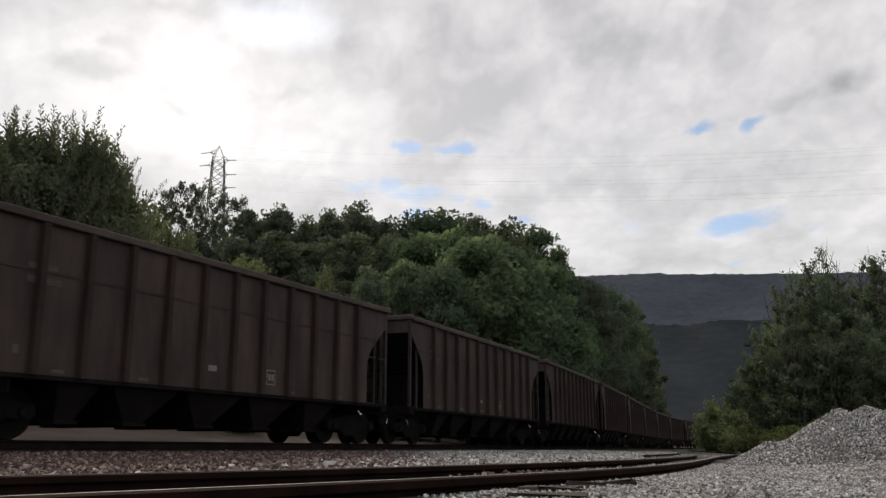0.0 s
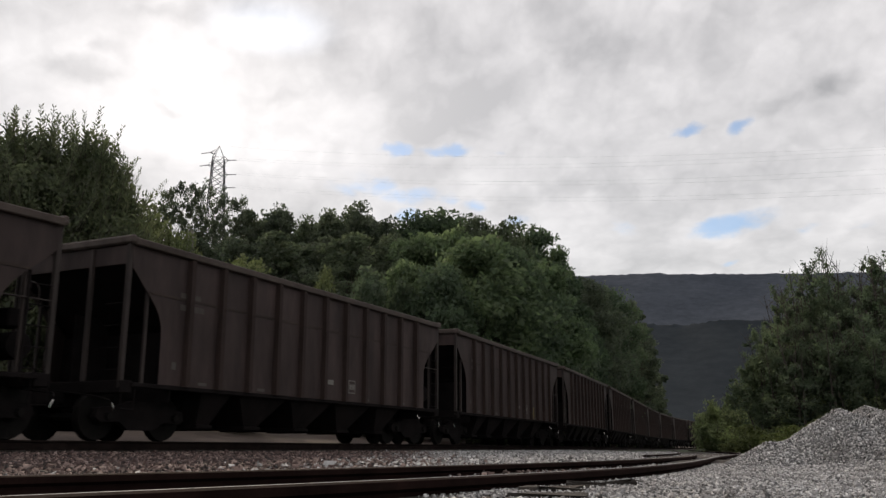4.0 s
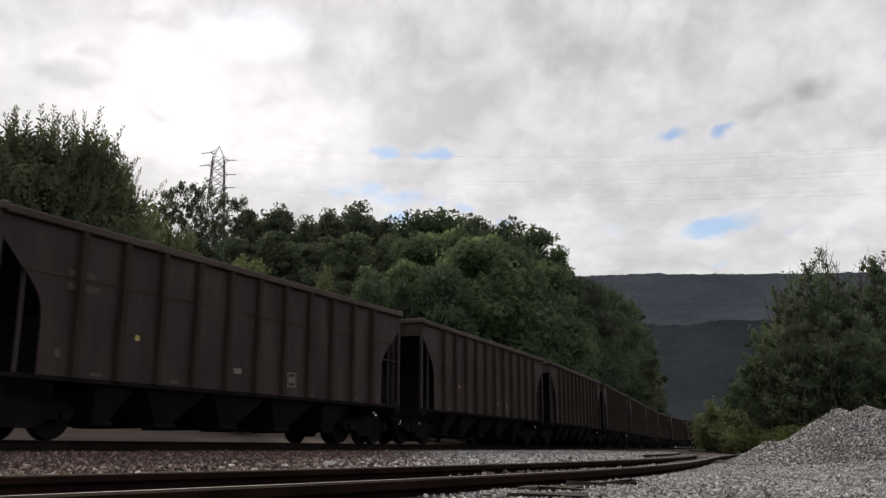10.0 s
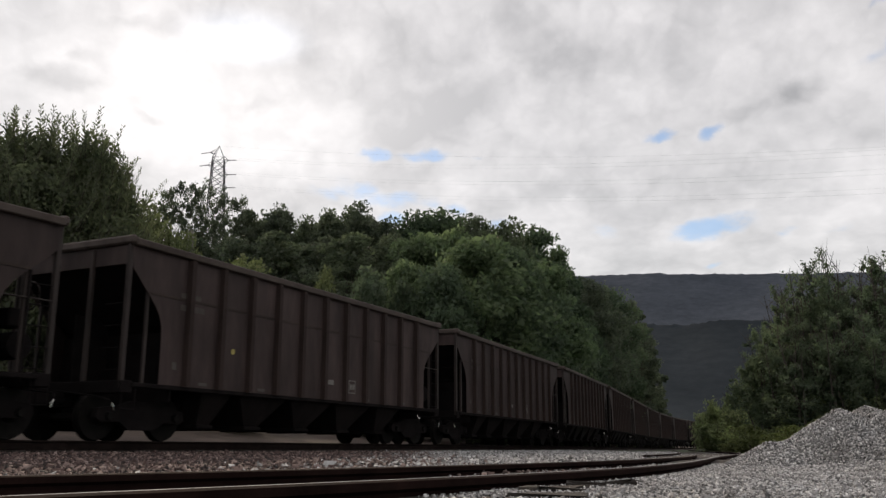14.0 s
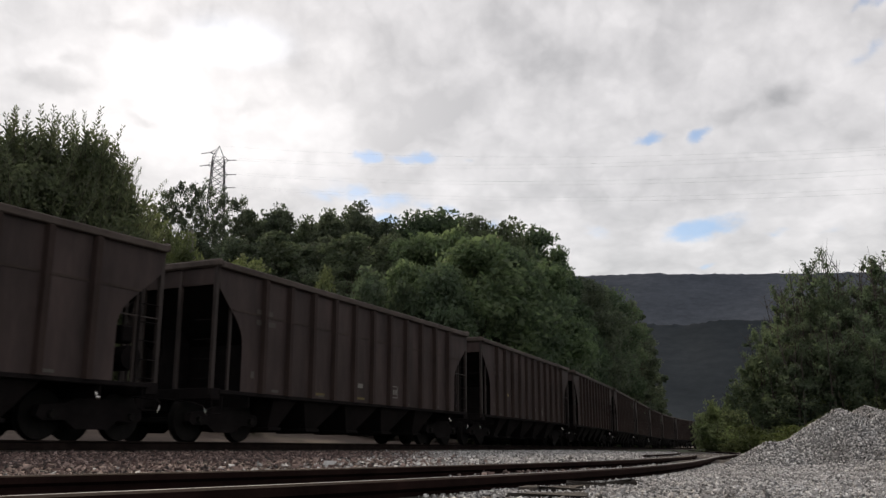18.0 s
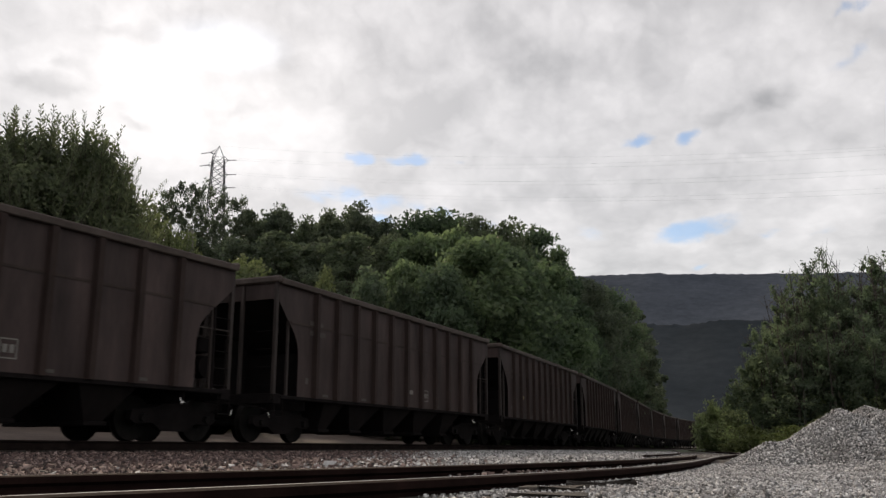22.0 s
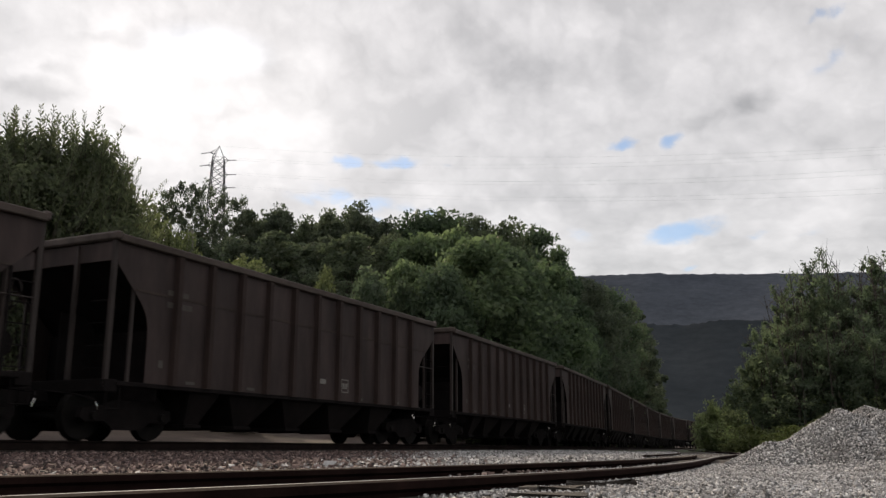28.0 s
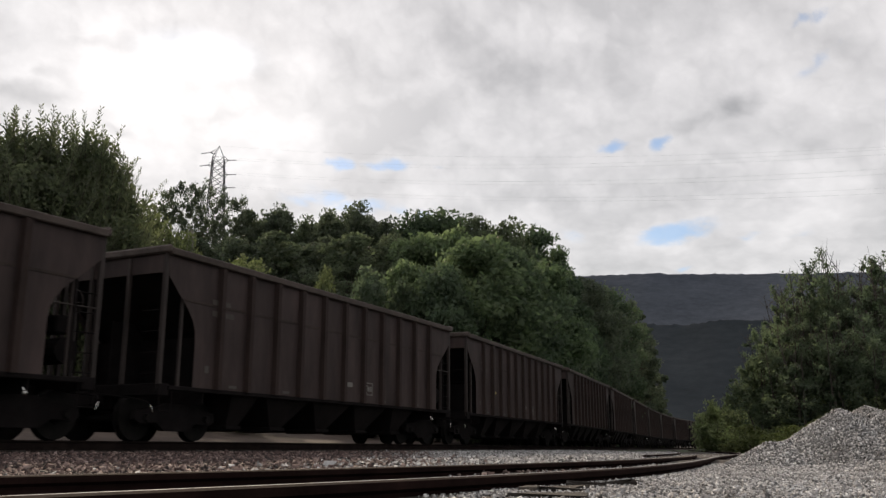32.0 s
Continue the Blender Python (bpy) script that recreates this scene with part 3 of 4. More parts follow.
old = p[:, 0] < -0.7 + 0.8 * np.random.default_rng(3).normal(size=len(p))
stone_field("old_ballast", M_BALLAST, "weathered brown ballast between siding and main line", p[old][:52000], 0.0205, 16, "ballast")
stone_field("new_ballast", M_GRAVEL, "cleaner grey ballast between siding and main line", p[~old][:60000], 0.018, 17, "ballast")
# ---------------------------------------------------------------- the train
PITCH, BODY = 15.0, 13.5
SIDE_Y, TOP, SILL = CAR_HALF, 3.84, 1.05          # above the rail
TRUCK_IN = 1.05


def hopper_car():
    car = thing("hopper_car", "grimy dark brown steel coal hopper car with ribbed sides", "hopper car", "cars of the coal train")
    h = BODY / 2
    arch = 1.0
    # the side sheet's cut at each end: share of its width, drop from the top
    cut = [(1.0, 1.85), (0.98, 1.62), (0.90, 1.42), (0.77, 1.25), (0.60, 1.08), (0.40, 0.91), (0.20, 0.72), (0.05, 0.58)]
    left = [(-h + 0.92, SILL)] + [(-h + 0.92 * a, TOP - d) for a, d in cut]
    right = [(h - 1.06 * a, TOP - d) for a, d in cut[::-1]] + [(h - 1.06, SILL)]
    outline = left + [(-h, TOP - 0.1), (h, TOP - 0.1)] + right
    for y in (-1, 1):
        part("side_sheet", prism(bms(), outline, y * (SIDE_Y - 0.012), y * SIDE_Y), M_CAR, car)
        bm = box(bms(), -h, h, min(y * (SIDE_Y - 0.05), y * (SIDE_Y + 0.10)), max(y * (SIDE_Y - 0.05), y * (SIDE_Y + 0.10)), TOP - 0.15, TOP, 0.02)
        part("top_chord", bm, M_CHORD, car, "worn steel top chord, coloured paler for the light it catches")
        bm = box(bms(), -h + 0.2, h - 0.2, min(y * (SIDE_Y - 0.1), y * (SIDE_Y + 0.035)), max(y * (SIDE_Y - 0.1), y * (SIDE_Y + 0.035)), SILL - 0.06, SILL + 0.03, 0.012)
        part("side_sill", bm, M_UNDER, car)
        bm = box(bms(), -h + arch * 0.55, h - arch * 0.55, min(y * SIDE_Y, y * (SIDE_Y + 0.012)), max(y * SIDE_Y, y * (SIDE_Y + 0.012)), TOP - 1.02, TOP - 0.97)
        part("side_seam", bm, M_SEAM, car)
    # ribs: pressed hat sections
    bm = bms()
    rw, rd = 0.085, 0.11
    prism(bm, [(-rw, SILL), (rw, SILL), (rw, TOP - 0.15), (-rw, TOP - 0.15)], 0.0, 0.012)
    for x0, x1, d in ((-rw * 0.72, rw * 0.72, rd),):
        a = [bm.verts.new((x, yy, z)) for z in (SILL + 0.02, TOP - 0.16) for x, yy in ((-rw, 0.0), (x0, d), (x1, d), (rw, 0.0))]
        for k in range(3):
            bm.faces.new((a[k], a[k + 1], a[k + 5], a[k + 4]))
        bm.faces.new(a[:4])
        bm.faces.new(a[4:][::-1])
    me = bpy.data.meshes.new("rib")
    bmesh.ops.recalc_face_normals(bm, faces=bm.faces)
    bm.to_mesh(me)
    bm.free()
    me.materials.append(M_RIB)
    for k in range(11):
        x = (k - 5) * 1.02
        for y, rz in ((1, 0), (-1, 180)):
            piece("rib", me, car, pose(x, y * SIDE_Y, 0, 0, 0, rz))
    for e in (-1, 1):
        # top end plate and its chord, slope sheet, posts, end sill
        bm = box(bms(), min(e * h, e * (h - 0.03)), max(e * h, e * (h - 0.03)), -SIDE_Y + 0.02, SIDE_Y - 0.02, TOP - 0.50, TOP - 0.12)
        part("end_plate", bm, M_CAR, car)
        bm = box(bms(), min(e * (h - 0.05), e * (h + 0.09)), max(e * (h - 0.05), e * (h + 0.09)), -SIDE_Y - 0.08, SIDE_Y + 0.08, TOP - 0.12, TOP + 0.05, 0.035)
        part("end_chord", bm, M_CHORD, car, "worn steel end chord, coloured paler for the light it catches")
        bm = bms()
        prism(bm, [(e * (h - 0.04), TOP - 0.48), (e * (h - 2.55), SILL + 0.12), (e * (h - 2.55), SILL + 0.06), (e * (h - 0.10), TOP - 0.54)], -SIDE_Y + 0.02, SIDE_Y - 0.02)
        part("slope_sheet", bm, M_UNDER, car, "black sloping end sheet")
        # Web, and an added dark plate, that keep daylight from showing through the end.
        part("cross_web", box(bms(), min(e * (h - 1.3), e * (h - 1.27)), max(e * (h - 1.3), e * (h - 1.27)), -SIDE_Y + 0.02, SIDE_Y - 0.02, SILL - 0.3, 2.16), M_UNDER, car)
        part("brake_panel", box(bms(), min(e * (h - 0.4), e * (h - 1.26)), max(e * (h - 0.4), e * (h - 1.26)), 0.25, 0.28, SILL - 0.1, 2.5), M_UNDER, car)
        for y in (-1, 1):
            part("corner_post", box(bms(), e * h - 0.06, e * h + 0.04, y * (SIDE_Y - 0.05) - 0.045, y * (SIDE_Y - 0.05) + 0.045, SILL - 0.1, TOP - 0.12, 0.012), M_POST, car)
            part("arch_post", box(bms(), e * (h - 0.55) - 0.035, e * (h - 0.55) + 0.035, y * (SIDE_Y - 0.08) - 0.03, y * (SIDE_Y - 0.08) + 0.03, SILL, TOP - 0.95, 0.008), M_POST, car)
            for k in range(4) if y == e else ():
                z = SILL + 0.25 + 0.42 * k
                part("grab_iron", tube(bms(), (e * (h + 0.07), y * (SIDE_Y - 0.12), z), (e * (h + 0.07), y * (SIDE_Y - 0.52), z), 0.012, n=5), M_UNDER, car)
            bm = bms()
            xs = e * (h - 0.15)
            for dx in (-0.17, 0.17):
                tube(bm, (xs + dx, y * SIDE_Y, SILL - 0.08), (xs + dx, y * SIDE_Y, SILL - 0.48), 0.013, n=5)
            tube(bm, (xs - 0.17, y * SIDE_Y, SILL - 0.48), (xs + 0.17, y * SIDE_Y, SILL - 0.48), 0.016, n=5)
            part("sill_step", bm, M_UNDER, car)
        for y in (-0.52, 0.52):
            part("end_post", box(bms(), e * h - 0.045, e * h + 0.05, y - 0.04, y + 0.04, SILL - 0.1, TOP - 0.14, 0.012), M_POST, car)
        part("end_sill", box(bms(), min(e * (h - 0.25), e * (h + 0.06)), max(e * (h - 0.25), e * (h + 0.06)), -SIDE_Y, SIDE_Y, SILL - 0.18, SILL + 0.06, 0.015), M_UNDER, car)
        bm = box(bms(), min(e * h, e * (h + 0.45)), max(e * h, e * (h + 0.45)), -0.09, 0.09, 0.70, 0.92, 0.02)
        box(bm, min(e * (h + 0.42), e * (h + 0.76)), max(e * (h + 0.42), e * (h + 0.76)), -0.15, 0.15, 0.64, 0.98, 0.04)
        coupler = part("coupler", bm, M_UNDER, car)
        bm = bms()
        tube(bm, (e * (h + 0.30), -0.1, 0.93), (e * (h + 0.34), -1.25, 0.80), 0.016, n=6)
        tube(bm, (e * (h + 0.34), -1.25, 0.80), (e * (h + 0.20), -1.48, 0.72), 0.018, n=6)
        part("uncoupling_lever", bm, M_UNDER, coupler)
        # Handle end brighter than its lever: the glint is set by material.
        bm = bms()
        tube(bm, (e * (h + 0.18), -1.49, 0.68), (e * (h + 0.14), -1.50, 0.60), 0.014, 0.022, n=8)
        tube(bm, (e * (h + 0.14), -1.50, 0.60), (e * (h + 0.12), -1.50, 0.54), 0.022, 0.012, n=8)
        part("lever_handle", bm, M_GLINT, coupler, "handle end in brighter steel, for a glint")
        bm = bms()
        tube(bm, (e * (h + 0.3), 0.25, 0.72), (e * (h + 0.7), 0.2, 0.35), 0.03, n=6)
        part("air_hose", bm, M_UNDER, coupler)
    # hand brake end: ladder, rail, brake reservoir and platform
    for y in (-1, 1):
        ys = y * (SIDE_Y - 0.03)
        for k in range(5):
            z = SILL + 0.12 + 0.36 * k
            part("ladder_rung", tube(bms(), (h - 0.05, ys, z), (h - 0.50, ys, z), 0.012, n=5), M_UNDER, car)
        part("ladder_stile", box(bms(), h - 0.54, h - 0.49, ys - 0.02, ys + 0.02, SILL - 0.1, TOP - 1.0, 0.006), M_UNDER, car)
        part("hand_rail", tube(bms(), (h - 0.05, ys, SILL + 1.30), (h - 0.98, ys, SILL + 1.30), 0.016, n=6), M_POST, car)
    part("brake_reservoir", tube(bms(), (h - 0.40, -1.25, SILL + 0.52), (h - 0.40, -0.45, SILL + 0.52), 0.24, n=14), M_UNDER, car)
    part("brake_valve", box(bms(), h - 0.62, h - 0.30, -1.20, -0.80, SILL + 0.82, SILL + 1.15, 0.03), M_UNDER, car)
    part("brake_platform", box(bms(), h - 0.02, h + 0.24, -0.95, -0.15, SILL + 0.08, SILL + 0.11, 0.005), M_POST, car)
    wheel = bms()
    ring = [Vector((h + 0.14, -0.62 + 0.26 * math.cos(a), 2.55 + 0.26 * math.sin(a))) for a in np.linspace(0, 2 * math.pi, 17)]
    for p0, p1 in zip(ring, ring[1:]):
        tube(wheel, p0, p1, 0.016, n=5)
    for a in ring[:16:4]:
        tube(wheel, (h + 0.10, -0.62, 2.55), a, 0.012, n=5)
    part("brake_wheel", wheel, M_POST, car)
    part("brake_rod", tube(bms(), (h + 0.08, -0.62, 2.52), (h + 0.08, -0.62, SILL - 0.1), 0.018, n=6), M_POST, car)
    # coal, floor and hopper bays
    bm = bms()
    nx, ny = 28, 7
    g = [[bm.verts.new((-h + 0.1 + (BODY - 0.2) * i / nx, -SIDE_Y + 0.03 + (2 * SIDE_Y - 0.06) * j / ny,
                        TOP - 0.42 + 0.22 * math.sin(math.pi * j / ny) * (0.7 + 0.3 * math.sin(math.pi * i / nx)) + 0.03 * noise.noise((i * 0.7, j * 0.9, 1)))) for j in range(ny + 1)] for i in range(nx + 1)]
    for i in range(nx):
        for j in range(ny):
            bm.faces.new((g[i][j], g[i + 1][j], g[i + 1][j + 1], g[i][j + 1]))
    part("coal_load", bm, M_COAL, car, "heaped black coal")
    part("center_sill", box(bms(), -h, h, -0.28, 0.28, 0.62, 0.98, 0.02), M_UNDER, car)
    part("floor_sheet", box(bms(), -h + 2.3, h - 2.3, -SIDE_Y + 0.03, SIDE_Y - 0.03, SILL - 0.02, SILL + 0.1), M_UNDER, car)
    for x, top, bot in ((-3.95, 0.50, 0.20), (-2.3, 0.92, 0.24), (-0.32, 0.95, 0.24), (1.66, 0.95, 0.24), (3.62, 0.70, 0.20)):
        bm = bms()
        ring = []
        for z, a, b in ((SILL, top, SIDE_Y - 0.06), (0.34, bot, SIDE_Y - 0.45)):
            ring.append([bm.verts.new((x + sx * a, sy * b, z)) for sx, sy in ((-1, -1), (1, -1), (1, 1), (-1, 1))])
        for q in range(4):
            bm.faces.new((ring[0][q], ring[0][(q + 1) % 4], ring[1][(q + 1) % 4], ring[1][q]))
        bm.faces.new(ring[1])
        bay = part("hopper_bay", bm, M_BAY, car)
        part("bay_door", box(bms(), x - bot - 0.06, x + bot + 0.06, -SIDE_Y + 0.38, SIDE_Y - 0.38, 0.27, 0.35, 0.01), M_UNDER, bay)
    # running gear
    for e in (-1, 1):
        truck = part("truck", box(bms(), -0.22, 0.22, -1.05, 1.05, 0.42, 0.66, 0.02), M_UNDER, car)
        truck.location = (e * (h - TRUCK_IN), 0, 0)
        for y in (-1, 1):
            bm = prism(bms(), [(-1.18, 0.42), (-1.05, 0.34), (-0.6, 0.36), (-0.35, 0.20), (0.35, 0.20), (0.6, 0.36), (1.05, 0.34), (1.18, 0.42), (1.14, 0.60), (0.62, 0.66), (0.3, 0.76), (-0.3, 0.76), (-0.62, 0.66), (-1.14, 0.60)],
                       y * 0.94, y * 1.08)
            part("side_frame", bm, M_UNDER, truck)
            for x in (-0.11, 0.11):
                part("spring", tube(bms(), (x, y * 1.0, 0.30), (x, y * 1.0, 0.62), 0.075, n=8), M_UNDER, truck)
        for x in (-0.89, 0.89):
            bm = bms()
            tube(bm, (0, -1.12, 0), (0, 1.12, 0), 0.075, n=10)
            for y in (-1, 1):
                tube(bm, (0, y * 0.685, 0), (0, y * 0.80, 0), 0.455, 0.445, n=28)
                tube(bm, (0, y * 0.665, 0), (0, y * 0.685, 0), 0.475, 0.475, n=28)
                tube(bm, (0, y * 0.80, 0), (0, y * 0.825, 0), 0.17, 0.15, n=12)
                tube(bm, (0, y * 1.08, 0), (0, y * 1.15, 0), 0.085, 0.07, n=8)
            w = part("wheelset", bm, M_TREAD, truck)
            w.matrix_parent_inverse = Matrix.Translation((x, 0, 0.455))
    # brake rigging on one end, markings
    bm = bms()
    tube(bm, (h - 1.6, -0.5, 1.15), (h - 0.9, -0.5, 1.15), 0.16, n=12)
    part("brake_cylinder", bm, M_UNDER, car)
    # Bright ball added below the sill where a point of sunlight shows.
    bm = bms()
    bmesh.ops.create_icosphere(bm, subdivisions=2, radius=0.05, matrix=Matrix.Translation((5.42, -1.52, 0.76)))
    tube(bm, (5.42, -1.50, 0.79), (5.40, -1.48, 0.86), 0.022, 0.016, n=6)
    part("valve_cap", bm, M_GLINT, car, "bright steel ball standing in for a sun glint")
    for y, rz in ((-1, 0), (1, 180)):
        m = pose(0, y * (SIDE_Y + 0.004), 0, 0, 0, rz)
        bm = bms()
        for a, b, c, d in ((1.25, 1.59, 1.62, 1.642), (1.25, 1.59, 1.30, 1.322), (1.25, 1.272, 1.322, 1.62), (1.568, 1.59, 1.322, 1.62), (1.31, 1.40, 1.40, 1.54), (1.44, 1.53, 1.40, 1.54)):
            box(bm, a, b, -0.004, 0.0, c, d)
        part("consolidated_stencil", bm, M_WHITE, car, "white outlined stencil square").matrix_basis = m
        for x in (-5.43, 5.11):
            bm = box(bms(), x - 0.06, x + 0.06, -0.004, 0.0, 1.40, 1.55)
            part("marker_plate", bm, M_TAG, car, "small faded pale marker plate").matrix_basis = m
        for x in (-4.55, -2.55, 2.21, 4.31):
            bm = box(bms(), x - 0.13, x + 0.13, -0.004, 0.0, 1.13, 1.19)
            part("reflector", bm, M_TAG, car, "dull pale reflector bar").matrix_basis = m
    return car


def car_pose(s_front):
    """A car's pose with its leading body corner at s_front on the main line: it rides on its two trucks."""
    a, b = s_front + TRUCK_IN, s_front + BODY - TRUCK_IN
    xa, ya, _ = MAIN.at(a)
    xb, yb, _ = MAIN.at(b)
    return pose((xa + xb) / 2, (ya + yb) / 2, RAIL_TOP, 0, 0, math.degrees(math.atan2(yb - ya, xb - xa)))


def travelled(t):
    """Metres the train has come towards the viewer at t seconds; it slowly gains speed."""
    return 0.9375 * (0.0107318 * t * t + 11.00586 * t - 5.2373)


FIRST, COUNT = -2, 35
CARS = []
proto = hopper_car()
for k in range(FIRST, FIRST + COUNT):
    m = car_pose(PITCH * k - travelled(0.0))
    if k == FIRST:
        proto.matrix_basis = m
        CARS.append(proto)
    else:
        CARS.append(copy_thing(proto, m))


# markings that differ from car to car
def flat_mark(name, x0, x1, z0, z1, mat):
    me = bpy.data.meshes.new(name)
    bm = box(bms(), x0, x1, -0.004, 0.0, z0, z1)
    bm.to_mesh(me)
    bm.free()
    me.materials.append(mat)
    return me


M_FADED = plain("faded_lettering_paint", (0.050, 0.038, 0.033), 0.7)
BLOCK = flat_mark("stencil_block", -0.13, 0.13, 1.47, 1.59, M_WHITE)
STRIP = flat_mark("reflector_strip", -0.20, 0.20, 1.16, 1.22, M_YELLOW)
LINES = [flat_mark("lettering_bar", a, b, c, d, M_FADED) for a, b, c, d in ((-5.35, -4.75, 2.86, 2.98), (-5.35, -4.62, 2.62, 2.74))]
bm = bms()
tube(bm, (0, 0, 0), (0, -0.006, 0), 0.062, n=14)
DOT = bpy.data.meshes.new("paint_spot")
bm.to_mesh(DOT)
bm.free()
DOT.materials.append(M_REFLECT)
LONG_SET = {-2, -1, 0, 1, 5, 6, 10, 12, 14, 17, 20, 24, 25, 29}
SPOTTED = {1, 6, 7, 8, 9, 13, 14, 16, 18, 21, 23, 26, 30}
for k, car in zip(range(FIRST, FIRST + COUNT), CARS):
    out = lambda x, dz=0.0: pose(x, -SIDE_Y - 0.004, dz)
    piece("stencil_block", BLOCK, car, out(-0.60 if k in LONG_SET else 0.37), "faded white stencil block")
    for me in LINES:
        piece("lettering_bar", me, car, out(0.0))
    if k in (0, 12, 14):
        piece("reflector_strip", STRIP, car, out(-0.55), "faded yellow strip")
        piece("reflector_strip", STRIP, car, out(-2.6), "faded yellow strip")
    if k in SPOTTED:
        piece("paint_spot", DOT, car, out(-3.62, 1.93), "round yellow spot")
    if k == 3:
        piece("yellow_panel", flat_mark("yellow_panel", 2.17, 2.62, 1.12, 1.62, M_YELLOW), car, out(0.0), "faded yellow painted panel")
# ---------------------------------------------------------------- trees
def limb(bm, p, q, r0, r1, n=6):
    tube(bm, p, q, r0, r1, n, caps=False)


def leaf_mesh(name, P, leaf, mat, rng, droop=0.0, ways=None, lengths=None):
    P[:, 2] = np.maximum(P[:, 2], 0.1)
    n = len(P)
    # a leaf: a folded lozenge of four points
    u = rng.normal(size=(n, 3))
    u[:, 2] -= droop
    wide = np.full((n, 1), 0.55)
    if ways is not None:
        u[n - len(ways):] = ways
        wide[n - len(ways):] = 0.36
    u /= np.linalg.norm(u, axis=1)[:, None]
    w = np.cross(u, rng.normal(size=(n, 3)))
    w /= np.linalg.norm(w, axis=1)[:, None]
    L = leaf * rng.lognormal(0, 0.3, (n, 1))
    if ways is not None:
        L[n - len(ways):, 0] = lengths
    fold = np.cross(u, w) * L * 0.18
    v = np.stack([P - u * L, P + w * L * wide + fold, P + u * L, P - w * L * wide + fold], 1)
    f = np.array([(0, 1, 2), (0, 2, 3)])
    f = (f[None] + 4 * np.arange(n)[:, None, None]).reshape(-1, 3)
    me = bpy.data.meshes.new(name + "_crown")
    me.vertices.add(n * 4)
    me.vertices.foreach_set("co", v.reshape(-1))
    me.loops.add(len(f) * 3)
    me.loops.foreach_set("vertex_index", f.reshape(-1).astype(np.int32))
    me.polygons.add(len(f))
    me.polygons.foreach_set("loop_start", np.arange(0, len(f) * 3, 3, dtype=np.int32))
    me.polygons.foreach_set("loop_total", np.full(len(f), 3, np.int32))
    me.materials.append(mat)
    me.update(calc_edges=True)
    return me


def trunk_mesh(name, bm):
    tm = bpy.data.meshes.new(name + "_trunk")
    bm.to_mesh(tm)
    bm.free()
    tm.materials.append(M_BARK)
    return tm


def tree_meshes(name, height, width, clumps, leaves, leaf, mat, seed, low=0.25, shoots=0, droop=0.0, lean=0.0, clump=(0.12, 0.24)):
    """Meshes of one tree: a trunk with forking limbs, and a crown of leaf clumps at the twig ends, with gaps."""
    rng = np.random.default_rng(seed)
    bm = bms()
    base = Vector((0, 0, -0.3))
    top = Vector((lean * height, 0.0, height * 0.8))
    pts = [base.lerp(top, k / 6) + Vector((rng.normal(0, 0.02), rng.normal(0, 0.02), 0)) * height for k in range(7)]
    r = height * 0.018 + 0.03
    for k in range(6):
        limb(bm, pts[k], pts[k + 1], r * (1 - k / 7.0), r * (1 - (k + 1) / 7.0), 8)
    centres, sizes = [], []
    for k in range(clumps):
        q = low + (1 - low) * (k + rng.random()) / clumps
        belly = math.sin(math.pi * min(1, max(0.02, (q - low) / (1 - low) * 0.80 + 0.16))) ** 0.7
        a = rng.random() * 2 * math.pi
        rad = width / 2 * belly * (0.18 + 0.82 * rng.random() ** 0.55) * rng.uniform(0.75, 1.12)
        hq = 0.84 if shoots > 100 else 1.0
        c = Vector((math.cos(a) * rad + lean * height * q, math.sin(a) * rad, height * hq * q * rng.uniform(0.95, 1.03)))
        start = base.lerp(top, min(0.98, max(0.12, q - 0.22)))
        mid = start.lerp(c, 0.55) + Vector((0, 0, 0.05 * height))
        limb(bm, start, mid, r * 0.35 * (1.1 - q), r * 0.2 * (1.1 - q), 5)
        limb(bm, mid, c, r * 0.2 * (1.1 - q), 0.008, 4)
        centres.append(c)
        sizes.append(width * rng.uniform(*clump))
    per = leaves // clumps
    P, S = [], []
    for c, sz in zip(centres, sizes):
        d = rng.normal(size=(per, 3))
        d /= np.linalg.norm(d, axis=1)[:, None]
        d *= (rng.random((per, 1)) ** 0.45) * sz
        d[:, 2] *= 0.72
        P.append(np.array(c)[None] + d)
    # upright shoots: leaves set round the stem, standing out and up, shorter towards the tip
    ways, lengths, at = [], [], []
    for k in range(shoots):
        a, q = rng.random() * 2 * math.pi, rng.random() ** 0.5
        foot = np.array((math.cos(a) * q * width * 0.46, math.sin(a) * q * width * 0.46, height * (0.82 - 0.42 * q * q) * rng.uniform(0.92, 1.0)))
        ln = rng.uniform(1.4, 2.3) * (1 - 0.2 * q)
        out = np.array((foot[0], foot[1], 0)) / width * rng.uniform(0.6, 2.4) * (0.4 + q) + rng.normal(0, 0.16, 3)
        tip = np.array((out[0] * ln, out[1] * ln, ln))
        limb(bm, Vector(foot - (0, 0, 0.6)), Vector(foot + tip), 0.018, 0.004, 4)
        turn = rng.random() * 6.3
        for q2 in np.arange(0.0, 1.0, 0.115 / ln):
            for j in range(3):
                turn += 2.4
                w = np.array((math.cos(turn), math.sin(turn), 0.35 + 0.7 * q2)) + rng.normal(0, 0.25, 3)
                w /= np.linalg.norm(w)
                half = 0.185 * (1.1 - 0.68 * q2) * rng.uniform(0.8, 1.2)
                at.append(foot + q2 * tip + w * (half + 0.03))
                ways.append(w)
                lengths.append(half)
    if ways:
        P.append(np.array(at))
        return trunk_mesh(name, bm), leaf_mesh(name, np.concatenate(P), leaf, mat, rng, droop, np.array(ways), np.array(lengths))
    return trunk_mesh(name, bm), leaf_mesh(name, np.concatenate(P), leaf, mat, rng, droop)


